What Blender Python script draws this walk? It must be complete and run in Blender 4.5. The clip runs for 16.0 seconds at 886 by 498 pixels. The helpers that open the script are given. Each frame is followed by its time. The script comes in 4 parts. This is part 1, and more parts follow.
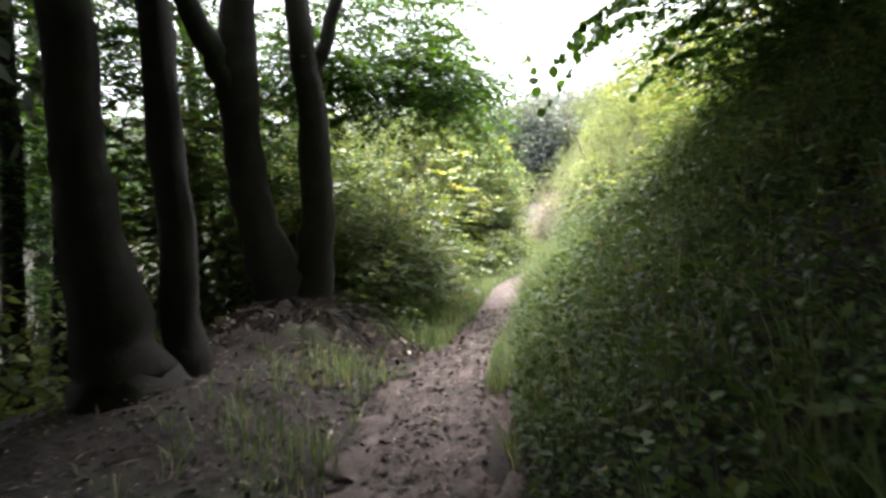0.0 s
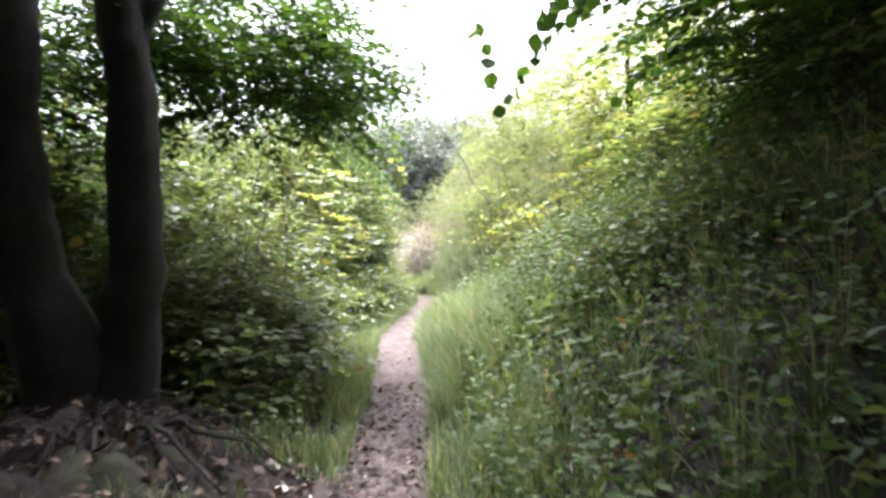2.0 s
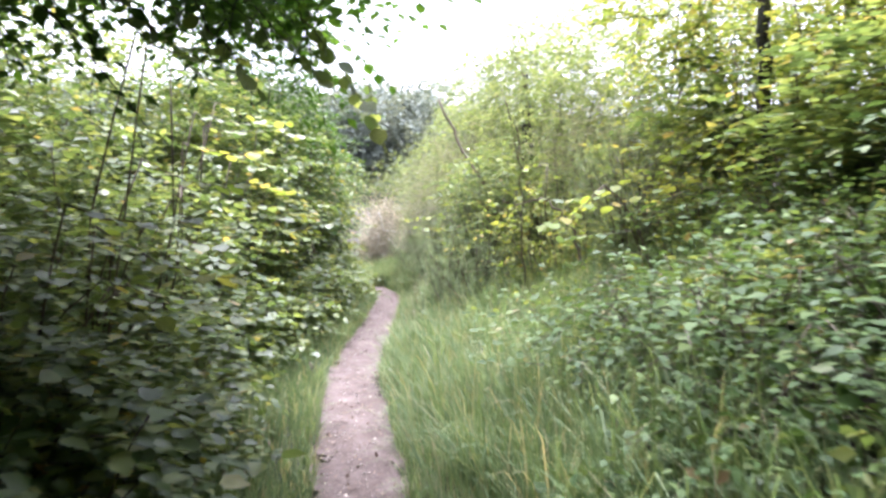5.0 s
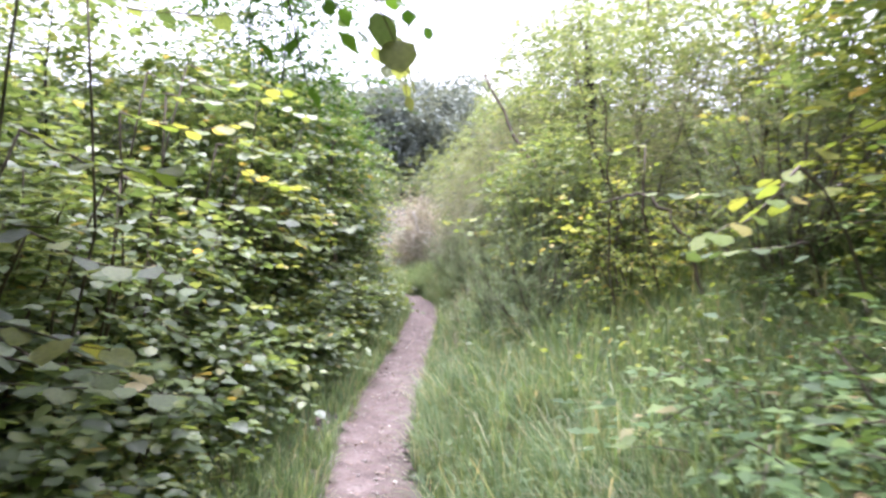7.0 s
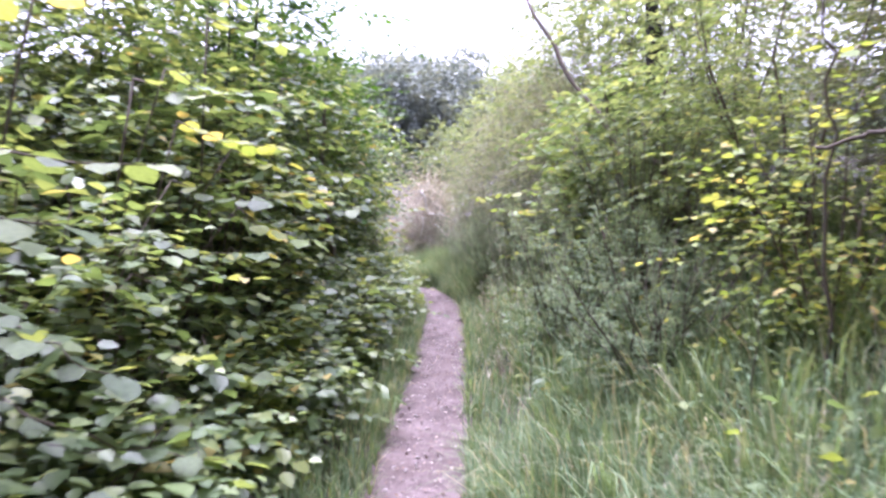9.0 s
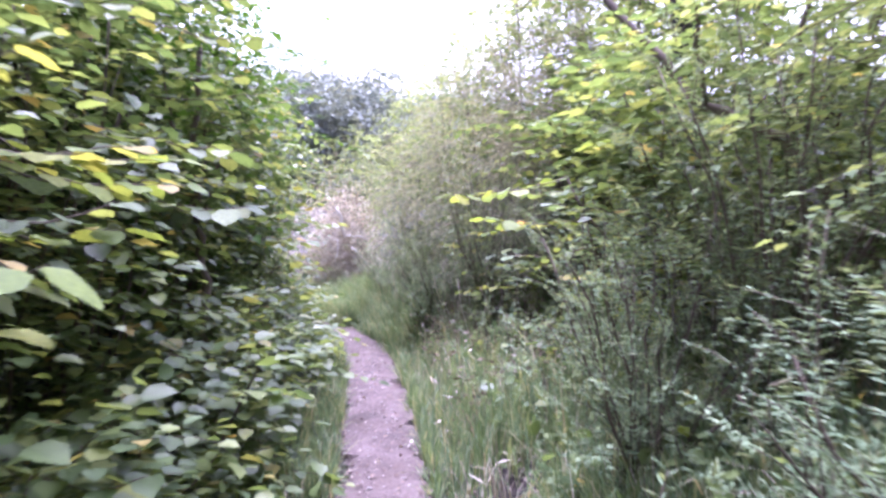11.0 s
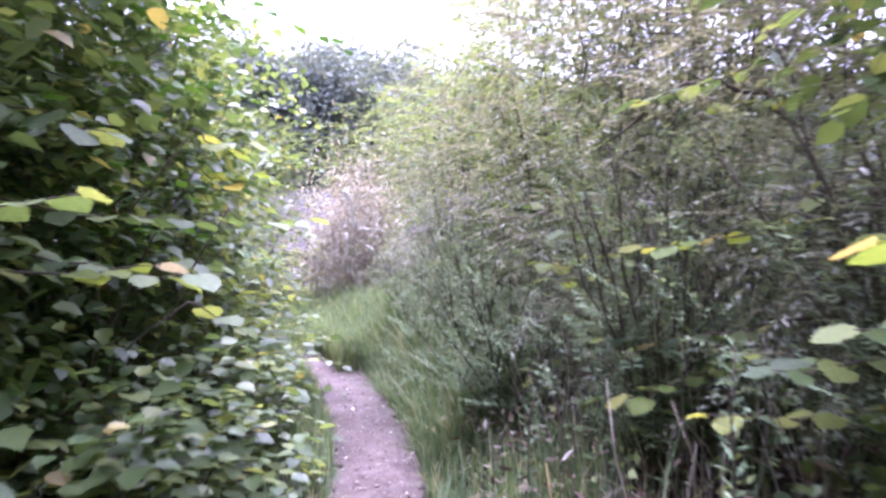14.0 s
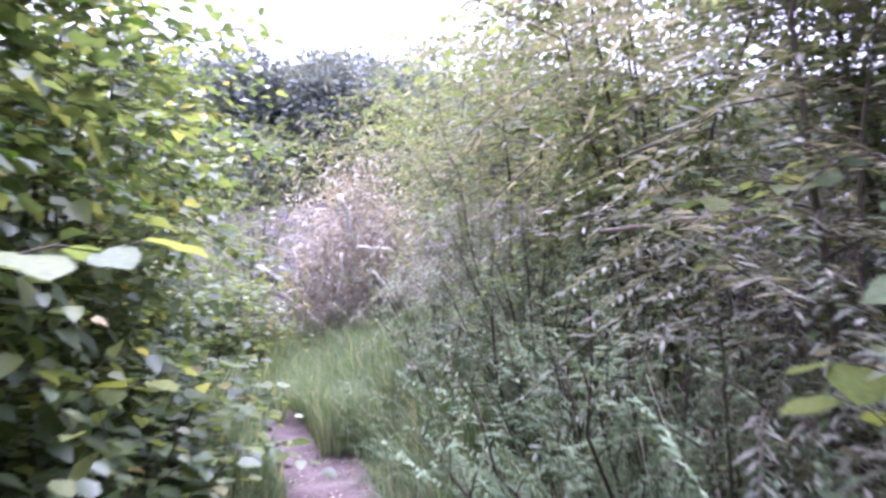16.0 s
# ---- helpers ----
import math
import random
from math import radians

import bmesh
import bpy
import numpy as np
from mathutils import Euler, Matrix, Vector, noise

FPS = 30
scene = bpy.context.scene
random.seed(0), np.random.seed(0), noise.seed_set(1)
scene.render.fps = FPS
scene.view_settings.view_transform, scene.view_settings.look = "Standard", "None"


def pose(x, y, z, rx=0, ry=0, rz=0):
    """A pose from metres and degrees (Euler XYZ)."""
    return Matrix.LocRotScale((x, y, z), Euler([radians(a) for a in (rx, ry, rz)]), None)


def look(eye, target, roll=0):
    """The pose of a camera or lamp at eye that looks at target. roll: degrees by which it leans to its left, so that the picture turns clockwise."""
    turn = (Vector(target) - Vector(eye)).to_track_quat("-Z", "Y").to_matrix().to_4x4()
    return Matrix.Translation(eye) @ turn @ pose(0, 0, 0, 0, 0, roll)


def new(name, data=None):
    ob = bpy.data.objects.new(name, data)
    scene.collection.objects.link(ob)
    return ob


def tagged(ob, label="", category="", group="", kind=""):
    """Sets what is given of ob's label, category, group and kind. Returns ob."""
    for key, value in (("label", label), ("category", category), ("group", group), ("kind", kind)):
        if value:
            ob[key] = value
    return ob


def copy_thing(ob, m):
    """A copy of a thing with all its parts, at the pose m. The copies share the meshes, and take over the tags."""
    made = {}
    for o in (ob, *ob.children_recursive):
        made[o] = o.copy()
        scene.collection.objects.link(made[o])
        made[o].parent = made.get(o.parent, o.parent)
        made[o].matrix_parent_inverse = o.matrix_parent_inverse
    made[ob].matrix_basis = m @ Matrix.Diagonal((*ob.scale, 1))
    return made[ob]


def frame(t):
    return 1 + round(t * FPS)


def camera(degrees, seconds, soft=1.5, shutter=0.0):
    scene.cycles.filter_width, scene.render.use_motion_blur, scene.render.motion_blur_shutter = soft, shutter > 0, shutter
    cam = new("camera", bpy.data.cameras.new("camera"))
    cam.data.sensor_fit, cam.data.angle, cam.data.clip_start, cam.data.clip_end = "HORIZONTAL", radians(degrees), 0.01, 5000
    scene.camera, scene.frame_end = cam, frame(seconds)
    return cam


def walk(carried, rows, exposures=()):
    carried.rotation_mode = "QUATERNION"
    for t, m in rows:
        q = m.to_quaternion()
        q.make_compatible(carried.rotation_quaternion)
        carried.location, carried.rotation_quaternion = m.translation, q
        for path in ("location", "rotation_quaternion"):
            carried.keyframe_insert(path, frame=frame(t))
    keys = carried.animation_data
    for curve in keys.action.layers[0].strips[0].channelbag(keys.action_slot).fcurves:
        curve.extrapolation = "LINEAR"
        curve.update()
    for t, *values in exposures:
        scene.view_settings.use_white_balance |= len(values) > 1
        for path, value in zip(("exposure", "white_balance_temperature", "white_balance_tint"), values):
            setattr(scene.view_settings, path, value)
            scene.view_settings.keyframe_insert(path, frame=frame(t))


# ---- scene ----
cam = camera(63.2, 16.0, soft=2.8, shutter=0.5)
METRES, EYE, TILT, LEAN, TURN = 17.7, 1.4, 0.0, 2.0, 0.0
ROWS = [
    (0.0, 0.0, 0.0, 0.0, -0.0, 0.0, 0.0),
    (0.5, -0.0051, 0.033, 0.0037, -2.41, 0.42, -1.18),
    (1.0, -0.0133, 0.0627, 0.0084, -5.75, 1.88, -0.67),
    (1.5, -0.0148, 0.0944, 0.0097, -9.25, 2.28, -1.11),
    (2.0, -0.0144, 0.1237, 0.0131, -11.65, 2.14, -0.64),
    (2.5, -0.0138, 0.1567, 0.0187, -14.55, 1.6, -1.7),
    (3.0, -0.0083, 0.1889, 0.0209, -14.95, 1.49, -1.94),
    (5.5, 0.0119, 0.3365, 0.0336, -15.27, 0.14, -3.99),
    (6.0, 0.0187, 0.361, 0.0346, -14.21, 0.78, -3.97),
    (6.5, 0.0203, 0.3873, 0.0388, -14.52, 0.43, -3.66),
    (7.0, 0.0263, 0.4108, 0.0379, -12.66, 0.01, -3.51),
    (7.5, 0.0327, 0.4383, 0.0372, -10.85, 0.0, -2.79),
    (8.0, 0.0342, 0.4651, 0.0412, -10.65, -0.72, -2.31),
    (10.5, 0.0482, 0.6356, 0.0373, -18.35, -1.64, -2.21),
    (11.0, 0.0558, 0.6684, 0.0378, -20.05, 0.95, -2.36),
    (11.5, 0.0633, 0.6967, 0.0368, -20.46, 1.11, -3.73),
    (12.0, 0.0728, 0.7302, 0.0411, -21.86, 0.75, -3.24),
    (12.5, 0.086, 0.7641, 0.0437, -21.84, 0.77, -2.18),
    (13.0, 0.0933, 0.8013, 0.0474, -22.28, -0.09, -2.55),
    (13.5, 0.1027, 0.8321, 0.0485, -19.15, -0.66, -3.59),
    (14.0, 0.111, 0.8632, 0.0504, -17.58, -0.38, -2.72),
    (14.5, 0.1168, 0.8899, 0.0526, -17.79, -0.79, -2.63),
    (15.0, 0.1269, 0.9169, 0.0545, -16.4, -0.79, -3.22),
    (15.5, 0.1311, 0.9475, 0.0535, -16.25, -0.28, -1.54),
    (16.0, 0.14, 0.9769, 0.0547, -16.58, 0.6, -1.91),
]
walk(cam, [(t, pose(0, 0, EYE, TILT, LEAN, TURN) @ pose(METRES * x, METRES * y, METRES * z, 90 + pitch, roll, yaw)) for t, x, y, z, yaw, pitch, roll in ROWS],
     exposures=[(0.0, 2.8, 6250, 18), (1.5, 2.95, 6050, 21), (2.5, 2.98, 5850, 25), (5.5, 2.62, 5750, 24), (8.0, 2.4, 5600, 34), (10.5, 2.76, 5200, 50), (12.2, 2.74, 5200, 49), (14.5, 2.82, 5180, 49), (16.0, 2.58, 5180, 49)])

# ---- world, sun, exposure ----
world = bpy.data.worlds.new("overcast_sky")
scene.world = world
world.use_nodes = True
wn, wl = world.node_tree.nodes, world.node_tree.links
sky = wn.new("ShaderNodeTexSky")
sky.sky_type, sky.sun_disc = "NISHITA", False
sky.sun_elevation, sky.sun_rotation = radians(73), radians(-7)
sky.dust_density, sky.air_density = 4.0, 1.0
pale = wn.new("ShaderNodeHueSaturation")
pale.inputs["Saturation"].default_value = 0.15
wl.new(sky.outputs[0], pale.inputs["Color"])
wl.new(pale.outputs[0], wn["Background"].inputs["Color"])
wn["Background"].inputs["Strength"].default_value = 0.13
sun_data = bpy.data.lights.new("sun", "SUN")
sun_data.energy, sun_data.angle, sun_data.color = 2.7, radians(40), (1.0, 0.96, 0.88)
sun = new("sun", sun_data)
sun.matrix_world = look((-0.6, 5, 16.5), (0, 0, 0))


# ---- materials ----
def shader(name):
    mat = bpy.data.materials.new(name)
    mat.use_nodes = True
    return mat, mat.node_tree.nodes, mat.node_tree.links


def ramp_node(nodes, stops):
    r = nodes.new("ShaderNodeValToRGB")
    while len(r.color_ramp.elements) < len(stops):
        r.color_ramp.elements.new(0.5)
    for e, (p, c) in zip(r.color_ramp.elements, stops):
        e.position, e.color = p, (*c, 1)
    return r


def noise_node(nodes, links, scale, detail=5.0, rough=0.6):
    co = nodes.new("ShaderNodeTexCoord")
    n = nodes.new("ShaderNodeTexNoise")
    n.inputs["Scale"].default_value, n.inputs["Detail"].default_value, n.inputs["Roughness"].default_value = scale, detail, rough
    links.new(co.outputs["Object"], n.inputs["Vector"])
    return n


def leaf_material(name, stops, gloss=0.42, glow=0.35, patch=7.0, shine=0.3):
    """Thin green leaves: each island and each object has its own tint, with blotches, gloss and light coming through."""
    mat, nodes, links = shader(name)
    bsdf, out = nodes["Principled BSDF"], nodes["Material Output"]
    geo, info = nodes.new("ShaderNodeNewGeometry"), nodes.new("ShaderNodeObjectInfo")
    add = nodes.new("ShaderNodeMath")
    add.operation = "ADD"
    links.new(geo.outputs["Random Per Island"], add.inputs[0])
    links.new(info.outputs["Random"], add.inputs[1])
    fract = nodes.new("ShaderNodeMath")
    fract.operation = "FRACT"
    links.new(add.outputs[0], fract.inputs[0])
    tint = ramp_node(nodes, stops)
    links.new(fract.outputs[0], tint.inputs[0])
    blotch = noise_node(nodes, links, patch, 4.0)
    shade = ramp_node(nodes, [(0.3, (0.72, 0.74, 0.7)), (0.7, (1.18, 1.15, 1.1))])
    links.new(blotch.outputs[0], shade.inputs[0])
    mul = nodes.new("ShaderNodeMix")
    mul.data_type, mul.blend_type = "RGBA", "MULTIPLY"
    mul.inputs["Factor"].default_value = 1.0
    links.new(tint.outputs[0], mul.inputs["A"])
    links.new(shade.outputs[0], mul.inputs["B"])
    links.new(mul.outputs["Result"], bsdf.inputs["Base Color"])
    bsdf.inputs["Roughness"].default_value = gloss + 0.12
    bsdf.inputs["Specular IOR Level"].default_value = shine
    vein = noise_node(nodes, links, 160.0, 2.0)
    bump = nodes.new("ShaderNodeBump")
    bump.inputs["Strength"].default_value, bump.inputs["Distance"].default_value = 0.3, 0.004
    links.new(vein.outputs[0], bump.inputs["Height"])
    links.new(bump.outputs[0], bsdf.inputs["Normal"])
    through_leaf = nodes.new("ShaderNodeBsdfTranslucent")
    warm = nodes.new("ShaderNodeMix")
    warm.data_type, warm.blend_type = "RGBA", "MULTIPLY"
    warm.inputs["Factor"].default_value = 1.0
    warm.inputs["B"].default_value = (1.4, 1.25, 0.7, 1)
    links.new(mul.outputs["Result"], warm.inputs["A"])
    links.new(warm.outputs["Result"], through_leaf.inputs["Color"])
    mix = nodes.new("ShaderNodeMixShader")
    mix.inputs[0].default_value = glow
    links.new(bsdf.outputs[0], mix.inputs[1])
    links.new(through_leaf.outputs[0], mix.inputs[2])
    links.new(mix.outputs[0], out.inputs["Surface"])
    return mat


def rough_material(name, stops, scale, fine, depth, roughness=0.9, second=None):
    """Earth, bark and wood: two scales of noise in colour and relief; second: a colour that spreads in patches."""
    mat, nodes, links = shader(name)
    bsdf = nodes["Principled BSDF"]
    bsdf.inputs["Roughness"].default_value = roughness
    n1, n2 = noise_node(nodes, links, scale, 6.0), noise_node(nodes, links, fine, 6.0, 0.7)
    mixn = nodes.new("ShaderNodeMath")
    mixn.operation = "MULTIPLY_ADD"
    mixn.inputs[1].default_value = 0.5
    links.new(n1.outputs[0], mixn.inputs[0])
    half = nodes.new("ShaderNodeMath")
    half.operation = "MULTIPLY"
    half.inputs[1].default_value = 0.5
    links.new(n2.outputs[0], half.inputs[0])
    links.new(half.outputs[0], mixn.inputs[2])
    tint = ramp_node(nodes, stops)
    links.new(mixn.outputs[0], tint.inputs[0])
    colour = tint.outputs[0]
    if second:
        where, low, high, col = second
        n3 = noise_node(nodes, links, where, 5.0)
        mask = ramp_node(nodes, [(low, (0, 0, 0)), (high, (1, 1, 1))])
        links.new(n3.outputs[0], mask.inputs[0])
        mx = nodes.new("ShaderNodeMix")
        mx.data_type = "RGBA"
        links.new(mask.outputs[0], mx.inputs["Factor"])
        links.new(colour, mx.inputs["A"])
        mx.inputs["B"].default_value = (*col, 1)
        colour = mx.outputs["Result"]
    links.new(colour, bsdf.inputs["Base Color"])
    bump = nodes.new("ShaderNodeBump")
    bump.inputs["Strength"].default_value, bump.inputs["Distance"].default_value = 0.9, depth
    links.new(mixn.outputs[0], bump.inputs["Height"])
    links.new(bump.outputs[0], bsdf.inputs["Normal"])
    return mat


HAZEL = leaf_material("hazel_leaf", [(0.0, (0.062, 0.105, 0.044)), (0.4, (0.102, 0.162, 0.06)), (0.75, (0.158, 0.222, 0.078)), (0.97, (0.23, 0.28, 0.095)), (1.0, (0.38, 0.3, 0.1))], 0.32, 0.48, 7.0, 0.48)
BRAMBLE = leaf_material("bramble_leaf", [(0.0, (0.038, 0.075, 0.026)), (0.6, (0.068, 0.122, 0.04)), (0.95, (0.12, 0.175, 0.058)), (1.0, (0.2, 0.14, 0.08))], 0.45, 0.35, 7.0, 0.18)
YOUNG = leaf_material("young_yellow_leaf", [(0.0, (0.12, 0.19, 0.04)), (0.55, (0.19, 0.25, 0.055)), (0.92, (0.28, 0.3, 0.08)), (1.0, (0.42, 0.33, 0.14))], 0.4, 0.52)
BEECH = leaf_material("beech_leaf", [(0.0, (0.03, 0.08, 0.01)), (0.6, (0.052, 0.125, 0.015)), (1.0, (0.085, 0.17, 0.022))], 0.4, 0.4)
THORN = leaf_material("thorn_leaf", [(0.0, (0.1, 0.15, 0.068)), (0.6, (0.165, 0.225, 0.1)), (1.0, (0.25, 0.3, 0.145))], 0.45, 0.45, 7.0, 0.18)
GREY = leaf_material("grey_green_leaf", [(0.0, (0.155, 0.175, 0.145)), (0.6, (0.235, 0.25, 0.215)), (1.0, (0.34, 0.34, 0.305))], 0.6, 0.3, 7.0, 0.1)
BROOM = leaf_material("broom_leaf", [(0.0, (0.095, 0.148, 0.088)), (0.6, (0.155, 0.22, 0.132)), (1.0, (0.235, 0.295, 0.19))], 0.55, 0.35, 7.0, 0.1)
GRASS = leaf_material("grass_blade", [(0.0, (0.08, 0.138, 0.066)), (0.5, (0.132, 0.203, 0.104)), (0.85, (0.195, 0.26, 0.145)), (1.0, (0.4, 0.36, 0.26))], 0.5, 0.4, 3.0)
# distance haze is put into these leaf colours as pale blue-grey
HAZED_LEAF = leaf_material("distant_leaf", [(0.0, (0.14, 0.175, 0.165)), (0.6, (0.19, 0.23, 0.21)), (1.0, (0.25, 0.285, 0.26))], 0.6, 0.2, 0.6)
DRY = leaf_material("dead_leaf", [(0.0, (0.06, 0.038, 0.03)), (0.5, (0.12, 0.082, 0.065)), (0.88, (0.22, 0.165, 0.135)), (1.0, (0.5, 0.46, 0.43))], 0.55, 0.1)
BRUSH = leaf_material("dry_brush", [(0.0, (0.2, 0.175, 0.15)), (0.6, (0.39, 0.355, 0.315)), (1.0, (0.64, 0.61, 0.56))], 0.7, 0.2)
STRAW = leaf_material("dry_stalk", [(0.0, (0.17, 0.14, 0.12)), (0.6, (0.32, 0.28, 0.24)), (1.0, (0.52, 0.48, 0.43))], 0.7, 0.15)
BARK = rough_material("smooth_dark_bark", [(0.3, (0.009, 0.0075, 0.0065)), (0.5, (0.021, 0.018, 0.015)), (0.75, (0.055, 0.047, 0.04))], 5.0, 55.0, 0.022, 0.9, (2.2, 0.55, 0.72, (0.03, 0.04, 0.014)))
TWIG = rough_material("brown_twig_bark", [(0.3, (0.045, 0.032, 0.024)), (0.6, (0.1, 0.075, 0.055)), (0.8, (0.16, 0.13, 0.1))], 9.0, 90.0, 0.003, 0.8)
PALE = rough_material("barkless_pale_wood", [(0.3, (0.4, 0.36, 0.3)), (0.7, (0.62, 0.58, 0.52))], 6.0, 60.0, 0.004, 0.8)
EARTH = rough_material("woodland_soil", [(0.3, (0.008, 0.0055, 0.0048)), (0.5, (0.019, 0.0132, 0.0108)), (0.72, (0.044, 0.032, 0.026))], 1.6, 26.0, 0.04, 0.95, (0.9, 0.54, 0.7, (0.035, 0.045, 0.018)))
TRAIL = rough_material("trodden_pinkish_soil", [(0.36, (0.026, 0.018, 0.015)), (0.46, (0.068, 0.048, 0.043)), (0.56, (0.118, 0.089, 0.082)), (0.74, (0.25, 0.21, 0.196))], 5.0, 48.0, 0.028, 0.92, (3.2, 0.5, 0.75, (0.075, 0.052, 0.042)))
STONE = rough_material("small_stone", [(0.3, (0.2, 0.17, 0.155)), (0.7, (0.42, 0.38, 0.36))], 8.0, 80.0, 0.003, 0.85)
# darker dead-leaf colours, for litter and fronds near the start
DARK_DEAD = leaf_material("damp_dead_leaf", [(0.0, (0.013, 0.009, 0.007)), (0.7, (0.03, 0.02, 0.016)), (0.95, (0.06, 0.042, 0.032)), (1.0, (0.14, 0.1, 0.08))], 0.6, 0.03)
SCRAP = rough_material("pale_dry_scrap", [(0.3, (0.5, 0.47, 0.44)), (0.7, (0.72, 0.7, 0.68))], 8.0, 60.0, 0.002, 0.6)


# ---- mesh helpers ----
rng = np.random.default_rng(7)


class Geo:
    """Collects vertices, triangles and quads, and makes one mesh of them."""

    def __init__(self):
        self.v, self.t, self.q, self.n = [], [], [], 0

    def add(self, v, t=None, q=None):
        if t is not None and len(t):
            self.t.append(np.asarray(t, dtype=np.int64) + self.n)
        if q is not None and len(q):
            self.q.append(np.asarray(q, dtype=np.int64) + self.n)
        self.v.append(np.asarray(v, dtype=float))
        self.n += len(v)

    def mesh(self, name, material, smooth=False):
        me = bpy.data.meshes.new(name)
        v = np.concatenate(self.v)
        t = np.concatenate(self.t) if self.t else np.zeros((0, 3), dtype=np.int64)
        q = np.concatenate(self.q) if self.q else np.zeros((0, 4), dtype=np.int64)
        me.vertices.add(len(v))
        me.vertices.foreach_set("co", v.ravel())
        me.loops.add(t.size + q.size)
        me.loops.foreach_set("vertex_index", np.concatenate([t.ravel(), q.ravel()]).astype(np.int32))
        me.polygons.add(len(t) + len(q))
        starts = np.concatenate([np.arange(len(t)) * 3, t.size + np.arange(len(q)) * 4]).astype(np.int32)
        me.polygons.foreach_set("loop_start", starts)
        if smooth:
            me.polygons.foreach_set("use_smooth", np.ones(len(starts), dtype=bool))
        me.update(calc_edges=True)
        me.materials.append(material)
        return me


def unit(a):
    return a / np.maximum(np.linalg.norm(a, axis=-1, keepdims=True), 1e-9)


def part(name, geo, material, parent, label="", smooth=False, kind=""):
    ob = new(name, geo.mesh(name, material, smooth))
    ob.parent = parent
    return tagged(ob, label, kind=kind)


# leaf outlines: x across, y along, z up; light (hazel), oval (beech, thorn), slim (broom, willow)
LIGHT = (np.array([(0, 0, 0), (0, 1, -.12), (-.36, .2, .05), (-.36, .62, .04), (.36, .2, .05), (.36, .62, .04)]), [], [(0, 1, 3, 2), (0, 4, 5, 1)])
OVAL = (np.array([(0, 0, 0), (-.3, .42, .06), (0, 1, -.08), (.3, .42, .06), (0, .45, 0)]), [(0, 4, 1), (4, 2, 1), (0, 3, 4), (4, 3, 2)], [])
DIAMOND = (np.array([(0, 0, 0), (-.33, .45, .05), (0, 1, -.06), (.33, .45, .05)]), [(0, 2, 1), (0, 3, 2)], [])
SLIM = (np.array([(0, 0, 0), (-.11, .45, .02), (0, 1, -.05), (.11, .45, .02)]), [(0, 2, 1), (0, 3, 2)], [])


def put_leaves(geo, shape, pos, axis, normal, size):
    """Lays one leaf at each place, its length along axis and its face along normal."""
    v, t, q = shape
    n, k = len(pos), len(v)
    if not n:
        return
    a = unit(axis)
    s = unit(np.cross(a, normal))
    u = np.cross(s, a)
    sz = size[:, None, None]
    w = pos[:, None, :] + sz * (v[None, :, 0:1] * s[:, None] + v[None, :, 1:2] * a[:, None] + v[None, :, 2:3] * u[:, None])
    base = (np.arange(n) * k)[:, None, None]
    geo.add(w.reshape(-1, 3), (np.array(t)[None] + base).reshape(-1, 3) if len(t) else None, (np.array(q)[None] + base).reshape(-1, 4) if len(q) else None)


def tube(geo, pts, radii, sides=6, knobbly=0.0, r=rng):
    """A tapering stem through the points."""
    pts, radii = np.asarray(pts, float), np.asarray(radii, float)
    d = unit(np.gradient(pts, axis=0))
    ref = np.where(np.abs(d[:, 2:3]) > 0.9, np.array([[1.0, 0, 0]]), np.array([[0, 0, 1.0]]))
    e1 = unit(np.cross(d, ref))
    for i in range(1, len(e1)):
        e1[i] = e1[i - 1] - d[i] * (e1[i - 1] @ d[i])
        e1[i] /= np.linalg.norm(e1[i]) + 1e-9
    e2 = np.cross(d, e1)
    ang = np.arange(sides) * 2 * np.pi / sides
    rad = radii[:, None] * (1 + knobbly * r.normal(size=(len(pts), sides)))
    w = pts[:, None] + rad[..., None] * (np.cos(ang)[None, :, None] * e1[:, None] + np.sin(ang)[None, :, None] * e2[:, None])
    i, j = np.meshgrid(np.arange(len(pts) - 1), np.arange(sides), indexing="ij")
    a, b = i * sides + j, i * sides + (j + 1) % sides
    quads = np.stack([a, b, b + sides, a + sides], -1).reshape(-1, 4)
    cap = [(0, (k + 1) % sides, k) for k in range(sides)]
    tip = (len(pts) - 1) * sides
    tris = [(tip, tip + k, tip + k + 1) for k in range(1, sides - 1)] + [c for c in [(0, k + 1, k) for k in range(1, sides - 1)]]
    geo.add(w.reshape(-1, 3), tris, quads)


def bend(a, b, n, sag=0.0, wob=0.0, r=rng):
    """n points from a to b, sagging in the middle and wandering."""
    a, b = np.asarray(a, float), np.asarray(b, float)
    u = np.linspace(0, 1, n)[:, None]
    p = a + (b - a) * u
    p[:, 2] += sag * 4 * (u * (1 - u))[:, 0]
    if wob:
        p[1:-1] += r.normal(size=(n - 2, 3)) * wob
    return p


# ---- the lie of the land ----
PATH_Y = np.array([-12, 0, 2, 4, 6, 7, 10, 11.5, 12.5, 13.2, 16, 19, 20.7, 23, 26, 32])
PATH_X = np.array([-0.2, -0.1, -0.18, -0.12, 0.18, 0.42, 0.86, 1.02, 1.24, 1.42, 2.15, 2.86, 3.06, 3.0, 2.5, 0.5])
PATH_Z = np.array([-0.5, 0.0, 0.18, 0.36, 0.52, 0.57, 0.70, 0.73, 0.74, 0.77, 0.86, 0.91, 0.92, 0.98, 1.05, 1.1])


def smooth_at(y, values):
    y = np.asarray(y, float)
    return sum(np.interp(y + o, PATH_Y, values) for o in (-0.9, -0.45, 0, 0.45, 0.9)) / 5


def ripple(x, y):
    return 0.035 * np.sin(1.9 * x + 0.7 * y) + 0.025 * np.sin(3.7 * y - 2.1 * x + 1) + 0.012 * np.sin(8.3 * x + 5.1 * y)


